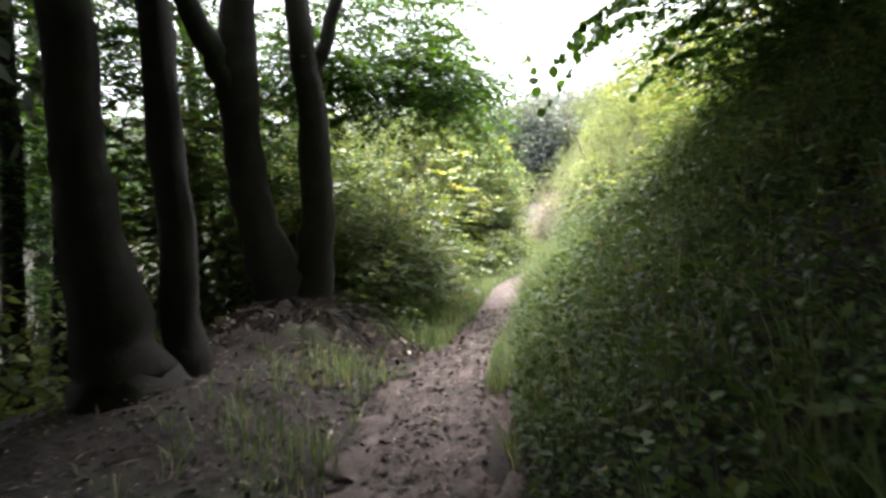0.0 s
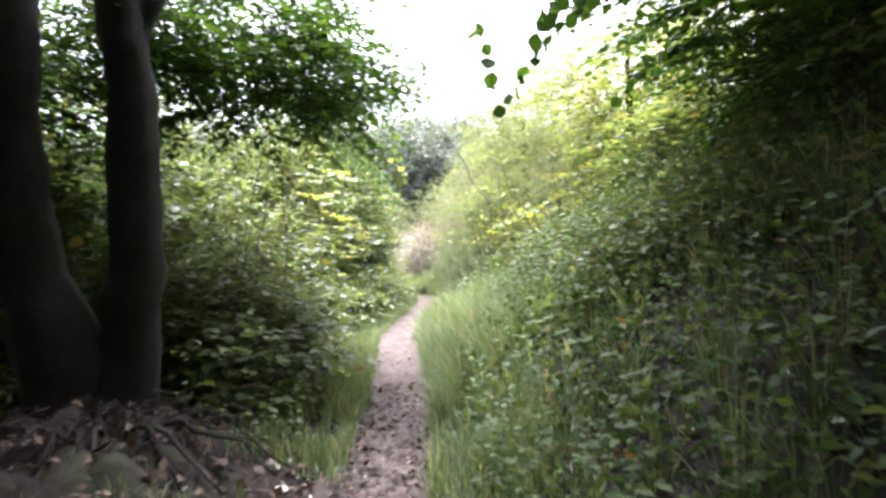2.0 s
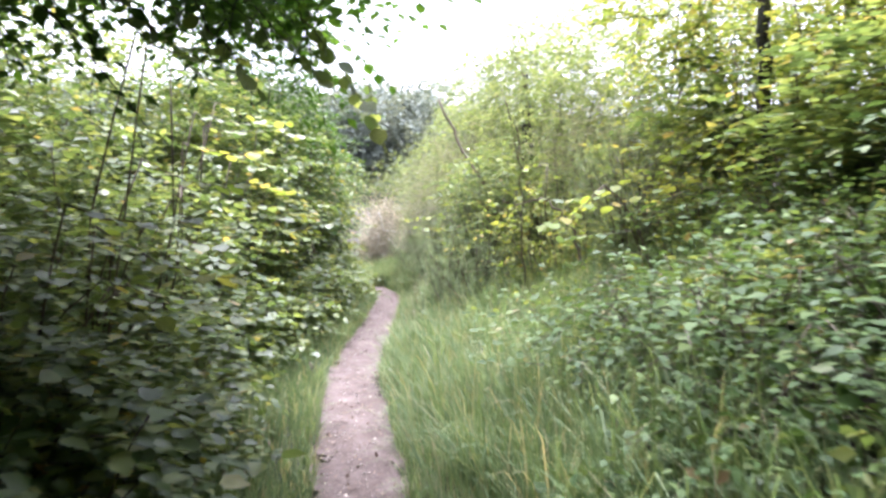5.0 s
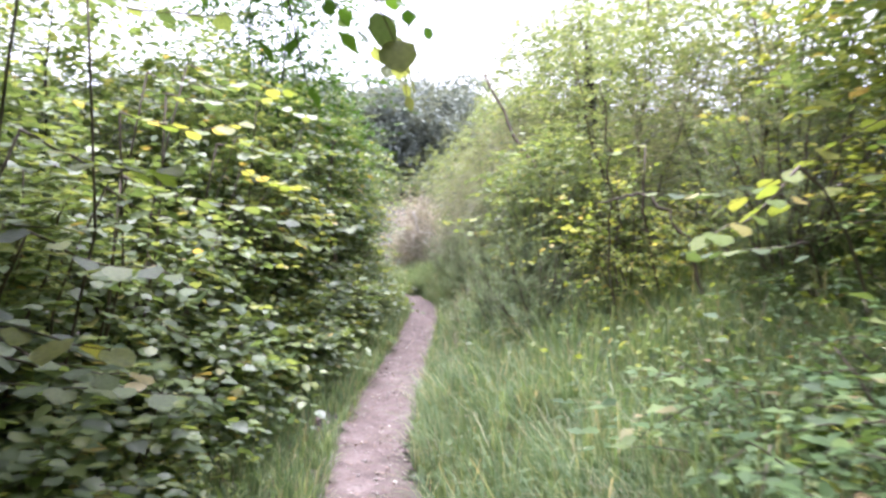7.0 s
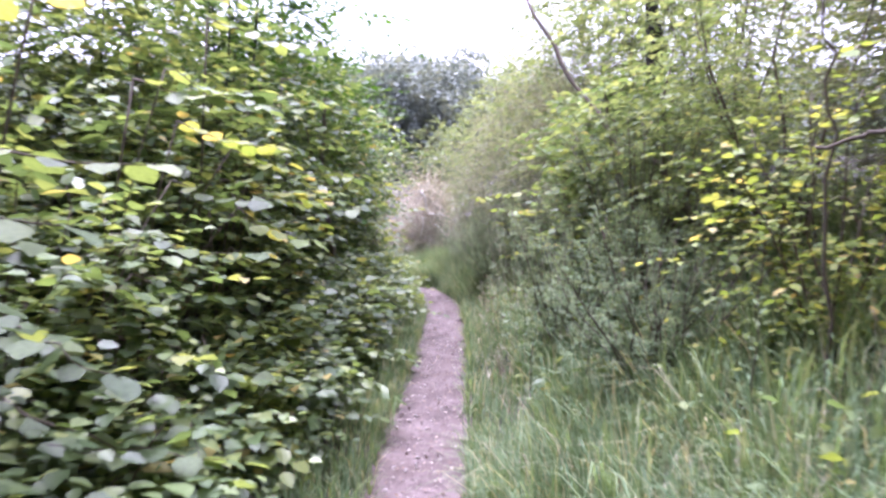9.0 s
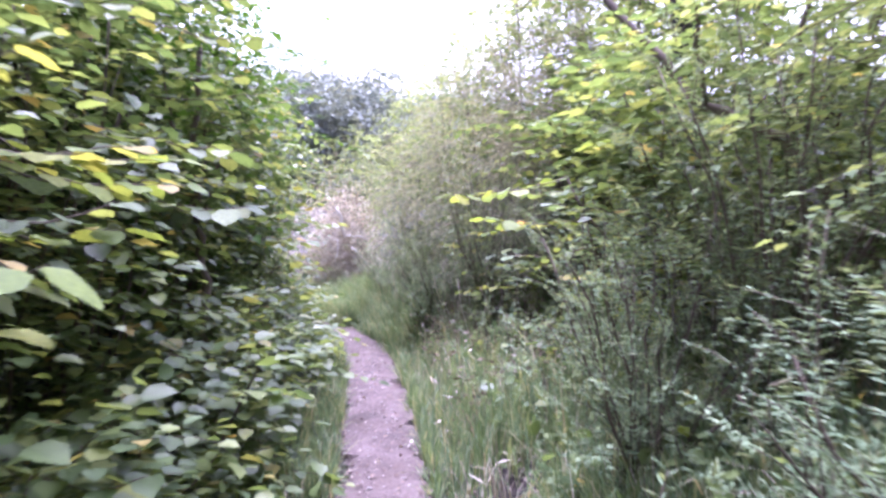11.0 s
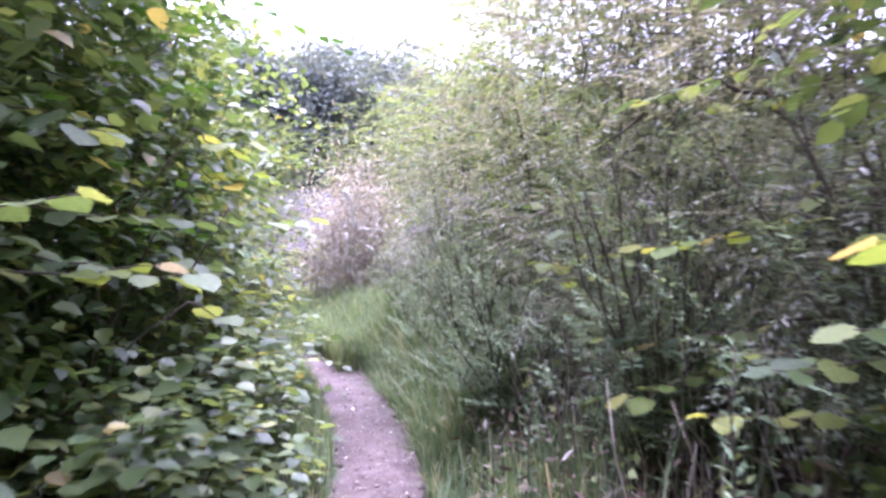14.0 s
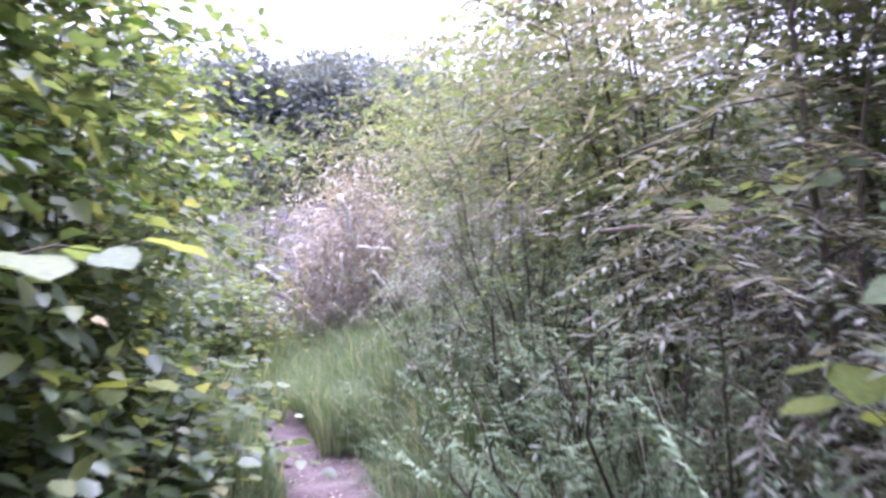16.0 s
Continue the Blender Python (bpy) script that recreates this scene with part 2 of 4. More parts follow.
def land(x, y):
    """Height of the ground: the trail on a shelf, a bank up on one side, a fall on the other, a wooded hill far ahead."""
    x, y = np.asarray(x, float), np.asarray(y, float)
    off = x - smooth_at(y, PATH_X)
    z = smooth_at(y, PATH_Z)
    steep = np.interp(y, [-5, 3, 7, 10, 14, 18, 24, 32], [0.7, 0.85, 0.85, 0.55, 0.5, 0.6, 0.5, 0.3])
    up = np.clip(off - 0.3, 0, None)
    z = z + steep * np.where(up < 3, up - np.clip(0.35 - up, 0, 0.35) * 0.3 * (up > 0), 3 + 0.25 * np.clip(up - 3, 0, 12))
    left = np.clip(-off - 0.35, 0, None)
    hump = 0.15 * np.exp(-((off + 1.7) / 0.7) ** 2 - ((y - 6) / 2.2) ** 2)
    z = z + hump + 0.06 * np.clip(left, 0, 1) - 0.34 * np.clip(left - 2.2, 0, 14) * np.interp(y, [16, 34], [1, 0])
    edge = np.clip(np.abs(off) - 0.3, 0, 0.6) / 0.6
    hill = 0.12 * np.clip(y - 34, 0, 80) + 0.05 * np.clip(np.hypot(x, y) - 80, 0, 200)
    return z + ripple(x, y) * edge + hill


def spread(low, a, b, high, step):
    """Even steps between a and b, and wider and wider ones outside."""
    g = np.cumsum(step * 1.22 ** np.arange(1, 60))
    return np.concatenate([(a - g[g < a - low])[::-1], [], np.arange(a, b, step), b + np.concatenate([[0], g[g < high - b]])])


gx, gy = spread(-600, -4, 7.5, 600, 0.16), spread(-300, -1, 28, 900, 0.16)
xx, yy = np.meshgrid(gx, gy)
zz = land(xx, yy)
nx, ny = len(gx), len(gy)
ground_geo = Geo()
ii, jj = np.meshgrid(np.arange(ny - 1), np.arange(nx - 1), indexing="ij")
c0 = (ii * nx + jj).ravel()
ground_geo.add(np.stack([xx, yy, zz], -1).reshape(-1, 3), None, np.stack([c0, c0 + 1, c0 + nx + 1, c0 + nx], -1))
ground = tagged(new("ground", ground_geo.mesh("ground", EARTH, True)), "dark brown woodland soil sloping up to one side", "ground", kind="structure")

# the trail: a trodden strip with ragged edges, a little dished
py = np.arange(-6, 23.2, 0.04)
cross = np.linspace(-1, 1, 17)
wide = np.interp(py, [-6, 3, 6, 9, 15, 18, 30], [0.5, 0.48, 0.38, 0.325, 0.31, 0.32, 0.26])
px_, pz_ = [], []
slow = [np.interp(py, np.arange(-6, 31, 0.22), rng.normal(size=len(np.arange(-6, 31, 0.22)))) for _ in range(3)]
for k, c in enumerate(cross):
    ragged = 0.055 * (slow[0] if c < 0 else slow[1]) + 0.03 * np.sin(17 * py + 2 * c) + 0.03 * rng.normal(size=len(py))
    x = smooth_at(py, PATH_X) + c * (wide + (ragged if abs(c) > 0.85 else 0.4 * ragged))
    px_.append(x)
    lumps = 0.005 * np.sin(3.3 * py + 5 * c) + 0.002 * np.sin(19 * py - 11 * c) + rng.normal(size=len(py)) * 0.002
    pz_.append(land(x, py) + (0.03 - 0.008 * (1 - c * c) + lumps if abs(c) < 0.99 else -0.025))
trail_geo = Geo()
nc = len(cross)
tv = np.stack([np.stack(px_, 1), np.repeat(py[:, None], nc, 1), np.stack(pz_, 1)], -1)
ii, jj = np.meshgrid(np.arange(len(py) - 1), np.arange(nc - 1), indexing="ij")
c0 = (ii * nc + jj).ravel()
trail_geo.add(tv.reshape(-1, 3), None, np.stack([c0, c0 + 1, c0 + nc + 1, c0 + nc], -1))
tagged(new("footpath", trail_geo.mesh("footpath", TRAIL, True)), "narrow trodden footpath of pinkish brown soil", "footpath", kind="structure")


# ---- shrubs ----
def grow_twig(leaf_geo, wood_geo, start, way, length, spacing, shape, size, r, thick=0.0028, droop=0.25, flat=1.1):
    """A twig with leaves set in turn on both sides, their faces mostly up."""
    way = way / (np.linalg.norm(way) + 1e-9)
    n = max(3, int(length / spacing))
    u = (np.arange(n) + 0.7) / n
    end_drop = np.array([0, 0, -droop * length])
    pts = start + way * length * u[:, None] + end_drop * (u ** 2)[:, None]
    if wood_geo is not None:
        tube(wood_geo, np.vstack([start, pts[n // 2], pts[-1]]), [thick, thick * 0.7, thick * 0.35], 3)
    side = np.cross(way, [0, 0, 1.0])
    side = side / (np.linalg.norm(side) + 1e-9)
    sgn = np.where(np.arange(n) % 2 == 0, 1.0, -1.0)[:, None]
    axis = unit(way * 0.65 + side * sgn * 0.9 + r.normal(size=(n, 3)) * 0.28 + np.array([0, 0, -0.12]))
    axis[-1] = unit(way + r.normal(size=3) * 0.15)
    axis[:, 2] = axis[:, 2] * 0.5 - 0.1
    normal = np.array([0, 0, flat]) + r.normal(size=(n, 3)) * 0.27
    put_leaves(leaf_geo, shape, pts, axis, normal, size * r.uniform(0.55, 1.2, n) * np.linspace(1.05, 0.8, n))


def shrub(name, seed, height, radius, stems, twigs, shape, leaf, leaf_mat, label, category="bush", spacing=0.05, twig_len=(0.3, 0.7), lean=0.5, low=0.12, bark=None, upright=0.25, fill=150, skirt=0.0):
    """A many-stemmed bush: stems from one root, side twigs all the way up, leaves along each twig."""
    r = np.random.default_rng(seed)
    root = tagged(new(name), label, category)
    leaves, wood = Geo(), Geo()
    for s in range(stems):
        a = s * 2.399 + r.uniform(-0.4, 0.4)
        h = height * r.uniform(0.55, 0.88)
        out = radius * r.uniform(0.15, 0.75) * (lean * 2)
        top = np.array([math.cos(a) * out, math.sin(a) * out, h])
        foot = np.array([math.cos(a) * 0.08 * radius, math.sin(a) * 0.08 * radius, -0.12])
        line = bend(foot, top, 7, 0.12 * h * 0, 0.03 * radius, r)
        line[:, :2] *= (np.linspace(0.35, 1, 7) ** 0.6)[:, None]
        th = 0.006 + 0.0042 * h
        stem = Geo()
        tube(stem, line, np.linspace(th, th * 0.3, 7), 5, 0.06, r)
        part("stem", stem, bark or TWIG, root, smooth=True)
        for k in range(twigs):
            u = low + (1 - low) * (k + r.uniform(0, 1)) / twigs
            f = u * 6
            i = min(5, int(f))
            start = line[i] + (line[i + 1] - line[i]) * (f - i)
            b = r.uniform(0, 2 * math.pi)
            out_dir = np.array([math.cos(b), math.sin(b), 0]) + 0.6 * np.array([math.cos(a), math.sin(a), 0])
            way = out_dir + np.array([0, 0, upright + 0.9 * (u - 0.4)])
            ln = r.uniform(*twig_len) * (1.15 - 0.55 * u) * radius
            grow_twig(leaves, wood, start, way, ln, spacing, shape, leaf, r)
            if ln > 0.35 * radius:
                way2 = way + r.normal(size=3) * 0.6
                grow_twig(leaves, None, start + way / np.linalg.norm(way) * ln * 0.5, way2, ln * 0.6, spacing, shape, leaf, r)
    for k in range(fill):
        p = unit(r.normal(size=3))
        p = p * r.uniform(0.45, 0.95)
        lump = 1 + 0.22 * math.sin(3 * math.atan2(p[1], p[0]) + seed) + 0.15 * math.sin(5 * p[2] + seed)
        start = np.array([p[0] * radius * lump, p[1] * radius * lump, height * (skirt + (1 - skirt) * (0.5 + 0.5 * p[2]))])
        way = np.array([p[0], p[1], 0.35 * p[2]]) + np.array([0, 0, upright - 0.2]) + r.normal(size=3) * 0.35
        grow_twig(leaves, wood if k % 3 == 0 else None, start, way, r.uniform(*twig_len) * 0.75 * radius, spacing, shape, leaf, r)
    part("twig_tangle", wood, bark or TWIG, root, kind="stuff")
    part("foliage", leaves, leaf_mat, root, kind="stuff")
    return root


used = set()


def settle(protos, spots, group):
    """Sets the shrubs out: the first use of a kind moves the built one, the rest are copies."""
    for k, (i, x, y, turn, scale, tall) in enumerate(spots):
        m = pose(x, y, float(land(x, y)) - 0.02, 0, 0, turn) @ Matrix.Diagonal((scale, scale, scale * tall, 1))
        ob = protos[i]
        if ob.name in used:
            ob = copy_thing(ob, m @ Matrix.Diagonal((1 / ob.scale[0], 1 / ob.scale[1], 1 / ob.scale[2], 1)))
        else:
            used.add(ob.name)
            ob.matrix_basis = m
        tagged(ob, group=group)


def off(y, d):
    """x at d metres to the side of the trail at y."""
    return float(smooth_at(y, PATH_X)) + d


hazels = [shrub("hazel_bush", 11 + k, h, 1.0, 8, 22, LIGHT, 0.112, HAZEL, lab, spacing=0.056, fill=300) for k, (h, lab) in enumerate([
    (2.4, "broad-leaved green hazel bush beside the footpath"), (2.9, "tall leafy hazel bush with some yellow leaves"), (2.0, "low spreading hazel bush with drooping twigs")])]
thorns = [shrub("thorn_bush", 31 + k, h, 1.0, 5, 30, DIAMOND, 0.062, THORN, lab, spacing=0.03, twig_len=(0.25, 0.6), fill=600) for k, (h, lab) in enumerate([
    (2.6, "small-leaved light green thorn bush on the bank"), (3.2, "tall small-leaved thorn bush with bare inner stems")])]
brooms = [shrub("broom_bush", 41 + k, h, 0.8, 16, 22, SLIM, 0.048, BROOM, lab, spacing=0.0115, twig_len=(0.2, 0.5), upright=1.3, lean=0.6, fill=260) for k, (h, lab) in enumerate([
    (1.5, "feathery blue-green broom bush with upright shoots"), (1.9, "dense slender-leaved broom bush on the grassy bank")])]
greys = [shrub("grey_shrub", 51, 2.6, 1.0, 5, 24, SLIM, 0.055, GREY, "dull grey-green shrub with fine dry twigs", spacing=0.014, twig_len=(0.25, 0.6), fill=720)]
youngs = [shrub("young_hazel", 61, 1.5, 0.8, 7, 18, LIGHT, 0.066, YOUNG, "young hazel with yellow-green leaves beside the path", spacing=0.05, fill=60)]
lows = [shrub("low_hazel", 67, 0.85, 0.62, 6, 12, LIGHT, 0.1, HAZEL, "low hazel shoots with broad glossy leaves at the path edge", spacing=0.05, fill=110, low=0.1)]
archers = [shrub("hazel_bush", 65, 2.3, 1.0, 7, 18, LIGHT, 0.1, HAZEL, "arching hazel bush with bare lower stems over a dark hollow", spacing=0.048, fill=230, low=0.45, skirt=0.38)]
brambles = [shrub("bramble_bush", 66, 0.45, 0.6, 9, 10, OVAL, 0.062, BRAMBLE, "low dark green bramble sprawling on the bank", spacing=0.04, fill=130, low=0.05)]
saplings = [shrub("sapling", 71, 5.0, 1.15, 5, 40, DIAMOND, 0.09, BEECH, "tall slender sapling with dense mid-green leaves", "tree", 0.045, (0.4, 0.8), 0.32, 0.15, BARK, fill=680),
            shrub("sapling", 72, 4.2, 1.2, 5, 36, DIAMOND, 0.09, HAZEL, "tall leafy sapling behind the hazel hedge", "tree", 0.045, (0.4, 0.8), 0.4, 0.12, BARK, fill=620)]

left_hedge = [(2, off(6.6, -2.0), 8.0, 10, 0.8, 0.95), (0, off(7.6, -1.9), 7.7, 140, 0.7, 0.7), (2, off(8.6, -1.6), 8.7, 300, 0.7, 0.75), (0, off(9.3, -1.85), 9.3, 50, 0.85, 0.85), (1, off(10.9, -1.85), 10.9, 100, 0.82, 0.85), (2, off(12.2, -1.7), 12.3, 200, 0.8, 1.05),
              (0, off(13.8, -1.85), 13.8, 290, 0.85, 1.2), (1, off(15.3, -1.8), 15.3, 20, 0.85, 1.15), (0, off(16.7, -1.75), 16.7, 130, 0.85, 1.5), (1, off(18.2, -1.7), 18.2, 250, 0.85, 1.35),
              (0, off(19.6, -1.55), 19.6, 330, 0.85, 1.65), (1, off(21.2, -1.45), 21.2, 80, 0.85, 1.4), (2, off(22.8, -1.35), 22.8, 170, 0.85, 1.9), (2, off(10.1, -3.2), 10.1, 170, 1.2, 1.3),
              (1, off(12.6, -3.3), 12.6, 70, 1.1, 1.0), (0, off(15.0, -3.3), 15.0, 190, 1.2, 1.3), (0, off(8.2, -3.4), 8.2, 240, 1.2, 1.2), (1, off(18.5, -3.3), 18.5, 300, 1.2, 1.25), (2, off(21.4, -3.0), 21.4, 40, 1.1, 1.5), (1, off(20.4, -2.4), 20.4, 210, 1.0, 1.35), (1, off(18.8, -2.35), 18.9, 30, 0.9, 1.4), (0, off(17.4, -2.4), 17.5, 100, 0.9, 1.7)]
settle(lows, [(0, off(y, -d), y, 67 * k, s, 1.0) for k, (y, d, s) in enumerate([(7.3, 1.25, 0.9), (8.0, 1.05, 1.0), (8.6, 1.3, 1.1), (9.2, 1.1, 0.9), (9.9, 1.2, 0.9), (10.8, 1.2, 0.95), (11.7, 1.15, 0.9), (12.4, 1.1, 0.95), (13.2, 1.05, 0.9), (13.9, 1.05, 1.0), (14.6, 1.0, 0.9), (15.3, 1.0, 1.05), (16.0, 1.0, 0.9), (16.8, 1.0, 1.0), (17.6, 1.0, 1.0), (18.4, 0.98, 0.95), (19.3, 0.95, 1.0), (20.3, 0.95, 0.95), (21.4, 0.9, 1.0)])], "low hazels at the hedge foot")
settle(archers, [(0, 3.45, 14.6, 0, 0.85, 0.95), (0, 3.95, 16.2, 140, 0.85, 0.95), (0, 3.7, 10.1, 250, 0.8, 0.85)], "arching hazels")
rb = np.random.default_rng(15)
settle(hazels, [(2, 2.35, 24.5, 15, 0.7, 0.75), (0, 1.9, 25.6, 95, 0.8, 0.7)], "hedge along the path")
settle(brambles, [(0, off(y, d), y, rb.uniform(0, 360), rb.uniform(0.75, 1.15), rb.uniform(0.7, 1.1)) for y, d in [(6.0, 1.5), (6.9, 2.2), (5.2, 1.9), (7.7, 2.5), (7.3, 3.1), (8.3, 2.2), (4.4, 2.6), (3.6, 2.0), (2.9, 2.6), (5.6, 2.7), (6.3, 3.2), (4.9, 3.3), (3.4, 3.2), (6.5, 1.8), (5.9, 2.2), (7.3, 1.25), (7.8, 1.5), (7.0, 1.6), (8.2, 1.3), (7.5, 1.9), (8.7, 1.5), (9.1, 1.85), (9.4, 1.5), (8.9, 2.4), (9.9, 2.2)]], "brambles on the bank")
settle(hazels, left_hedge, "hedge along the path")
settle(saplings, [(0, 0.15, 16.8, 0, 1.1, 1.2), (1, -0.6, 15.0, 110, 1.0, 0.85), (1, -1.7, 11.6, 10, 0.8, 1.1), (0, off(18.6, -1.95), 18.8, 70, 1.0, 0.9), (1, off(20.5, -1.95), 20.7, 160, 1.0, 0.95), (1, -1.6, 14.2, 40, 1.15, 0.9), (0, -3.2, 12.0, 140, 1.15, 0.95), (1, -0.2, 20.2, 200, 1.1, 1.0), (1, -3.0, 17.5, 270, 1.1, 0.9), (0, -6.2, 10.5, 60, 1.2, 1.0),
                  (1, 1.0, 23.6, 90, 0.9, 0.8), (0, -5.5, 15.5, 10, 1.2, 1.0)], "saplings behind the hedge")
settle(youngs, [(0, off(12.9, -0.85), 13.0, 30, 0.42, 0.9), (0, 2.85, 11.9, 120, 0.75, 1.1), (0, 3.3, 9.0, 220, 0.9, 1.15), (0, 4.0, 10.4, 310, 1.1, 1.2), (0, 4.2, 8.9, 110, 1.0, 1.2), (0, 3.6, 8.2, 20, 0.8, 1.0), (0, 3.2, 9.8, 130, 0.7, 0.9), (0, 3.55, 10.9, 260, 0.8, 1.0), (0, 3.1, 11.3, 15, 0.6, 0.9), (0, 4.6, 9.9, 200, 1.1, 1.3), (0, 4.4, 12.2, 75, 1.0, 1.2), (0, 3.6, 15.0, 60, 0.85, 1.1), (0, off(10.6, -0.95), 10.6, 70, 0.4, 0.8), (0, 2.65, 24.1, 140, 0.7, 0.75), (0, 3.1, 25.9, 240, 0.9, 0.9)], "young hazels")
settle(thorns, [(0, 3.5, 13.0, 0, 1.0, 0.95), (1, 4.4, 12.3, 120, 1.1, 1.0), (0, 4.5, 15.0, 220, 1.1, 1.25), (1, 4.9, 17.2, 40, 1.1, 1.2), (0, 4.8, 19.2, 300, 1.05, 1.45), (1, 5.1, 21.2, 190, 1.05, 1.15), (0, 4.6, 23.2, 80, 0.95, 1.15),
                 (1, 5.2, 8.6, 250, 1.2, 1.0), (0, 4.9, 6.6, 10, 1.1, 1.0), (1, 5.8, 24.5, 90, 1.2, 1.0), (0, 1.9, 26.4, 0, 1.0, 0.8), (0, 4.45, 20.3, 30, 0.95, 1.35), (1, 5.7, 19.9, 260, 1.2, 1.25), (1, 0.4, 26.0, 50, 1.1, 0.8), (0, 4.9, 28.0, 150, 1.2, 0.9), (1, 2.9, 30.0, 200, 1.3, 0.75), (0, 6.1, 14.2, 160, 1.4, 1.25), (1, 6.4, 11.0, 70, 1.4, 1.15), (0, 6.3, 18.5, 340, 1.4, 1.2)], "thorn scrub on the bank")
settle(greys, [(0, 3.75, 12.1, 0, 0.75, 0.95), (0, 4.0, 16.9, 100, 0.9, 1.05), (0, 3.95, 18.6, 220, 0.95, 1.1), (0, 4.05, 20.9, 300, 0.9, 1.05), (0, 5.0, 19.0, 60, 1.1, 1.2)], "grey shrubs")
settle(brooms, [(0, 2.45, 12.6, 0, 0.85, 0.8), (0, 2.55, 13.95, 150, 0.75, 1.15), (1, 3.0, 13.75, 90, 0.95, 1.0), (0, 3.75, 16.5, 200, 0.9, 0.95), (1, 3.6, 17.6, 300, 0.9, 0.85), (0, 3.55, 19.0, 40, 0.9, 0.85), (1, 3.85, 20.2, 130, 0.9, 0.9), (0, 3.9, 21.8, 220, 0.9, 0.9), (1, 3.1, 10.6, 30, 0.9, 0.8)], "broom along the bank")


settle(hazels, [(2, 3.4, 4.6, 30, 0.9, 0.6), (2, 3.6, 6.6, 130, 0.9, 0.6), (2, 3.2, 8.2, 230, 0.8, 0.55), (0, 4.6, 2.8, 330, 1.0, 0.7), (0, 5.2, 5.0, 90, 1.1, 0.8), (2, 3.0, 2.4, 300, 0.9, 0.5)], "bushes on the shaded bank")


# ---- trees over the start of the walk ----
def trunk(lines, sides=12, seed=1):
    """One woody mesh of trunk and limbs: each line holds points and radii."""
    r = np.random.default_rng(seed)
    g = Geo()
    for pts, radii in lines:
        pts, radii = np.array(pts, float), np.array(radii, float)
        u = np.linspace(0, len(pts) - 1, (len(pts) - 1) * 5 + 1)
        k = np.arange(len(pts))
        fine = np.stack([np.interp(u, k, pts[:, c]) for c in range(3)], 1)
        for _ in range(3):
            fine[1:-1] = (fine[:-2] + fine[1:-1] * 2 + fine[2:]) / 4
        fine[1:-1] += r.normal(size=(len(fine) - 2, 3)) * 0.012
        tube(g, fine, np.interp(u, k, radii), sides, 0.06, r)
    return g


def crown(leaves, wood, r, centre, size, sprays, leaf=0.07, shape=OVAL, spacing=0.05, hang=0.15):
    """Flat leafy sprays through an uneven cloud of boughs."""
    for _ in range(sprays):
        p = r.normal(size=3)
        p = p / np.linalg.norm(p) * r.uniform(0.25, 1.0) ** 0.5
        start = np.array(centre) + p * np.array(size)
        way = np.array([p[0] + r.normal() * 0.7, p[1] + r.normal() * 0.7, r.normal() * 0.22 - hang])
        ln = r.uniform(0.35, 0.85)
        grow_twig(leaves, wood, start, way, ln, spacing, shape, leaf, r, 0.005, 0.2, 1.2)
        for s in (-1, 1):
            w2 = np.array([way[0] - s * way[1], way[1] + s * way[0], way[2]])
            grow_twig(leaves, None, start + unit(way) * ln * 0.3, w2 * 0.5 + way * 0.5, ln * 0.6, spacing, shape, leaf, r)


def tree(name, label, lines, clouds, seed, boughs=(), leaf_mat=BEECH, leaf=0.075, sides=10, shape=DIAMOND):
    r = np.random.default_rng(seed)
    root = tagged(new(name), label, "tree")
    root.location = (float(lines[0][0][0][0]), float(lines[0][0][0][1]), float(lines[0][0][0][2]))
    shift = np.array(root.location)
    for i, ln in enumerate(lines):
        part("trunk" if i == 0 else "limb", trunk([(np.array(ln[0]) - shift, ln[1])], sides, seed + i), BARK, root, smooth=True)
    for a, b, th in boughs:
        g = Geo()
        tube(g, bend(np.array(a) - shift, np.array(b) - shift, 7, 0.1, 0.05, r), np.linspace(th, th * 0.25, 7), 6, 0.05, r)
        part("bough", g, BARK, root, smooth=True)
    lv, wd = Geo(), Geo()
    for centre, size, n in clouds:
        crown(lv, wd, r, np.array(centre) - shift, size, int(n * 2.2), leaf, shape)
    if clouds:
        part("twig_tangle", wd, BARK, root, kind="stuff")
        part("crown", lv, leaf_mat, root, kind="stuff")
    return root


def foot(x, y, dz=0.15):
    return (x, y, float(land(x, y)) - dz)


# its last crown cloud is out of view, added to shade the path start
tree("mossy_tree", "thick dark tree trunk with mossy flaring foot", [
    ([foot(-2.05, 4.7), (-2.15, 4.7, 0.75), (-2.26, 4.65, 1.5), (-2.32, 4.6, 2.4), (-2.42, 4.6, 3.6), (-2.5, 4.6, 6.0), (-2.6, 4.7, 9)], [0.42, 0.29, 0.2, 0.175, 0.165, 0.13, 0.06])],
    [((-3.0, 4.2, 6.0), (2.2, 2.2, 1.6), 150), ((-3.6, 6.6, 4.3), (1.2, 1.4, 0.9), 70), ((-1.6, 2.2, 4.9), (2.3, 2.3, 0.6), 110)], 3, [((-2.42, 4.6, 4.2), (-3.6, 6.6, 4.6), 0.06), ((-2.45, 4.6, 5.0), (-3.4, 3.2, 6.2), 0.06)])
tree("slender_tree", "slender straight dark tree trunk", [
    ([foot(-1.76, 5.0), (-1.82, 5.0, 0.75), (-1.86, 5.0, 1.9), (-1.95, 5.0, 3.2), (-2.05, 5.1, 5.5), (-2.0, 5.2, 8.0)], [0.2, 0.145, 0.12, 0.11, 0.085, 0.04])],
    [((-1.9, 5.4, 5.9), (1.7, 1.8, 1.3), 130)], 5, [((-2.0, 5.0, 4.4), (-1.2, 6.4, 5.6), 0.04)])
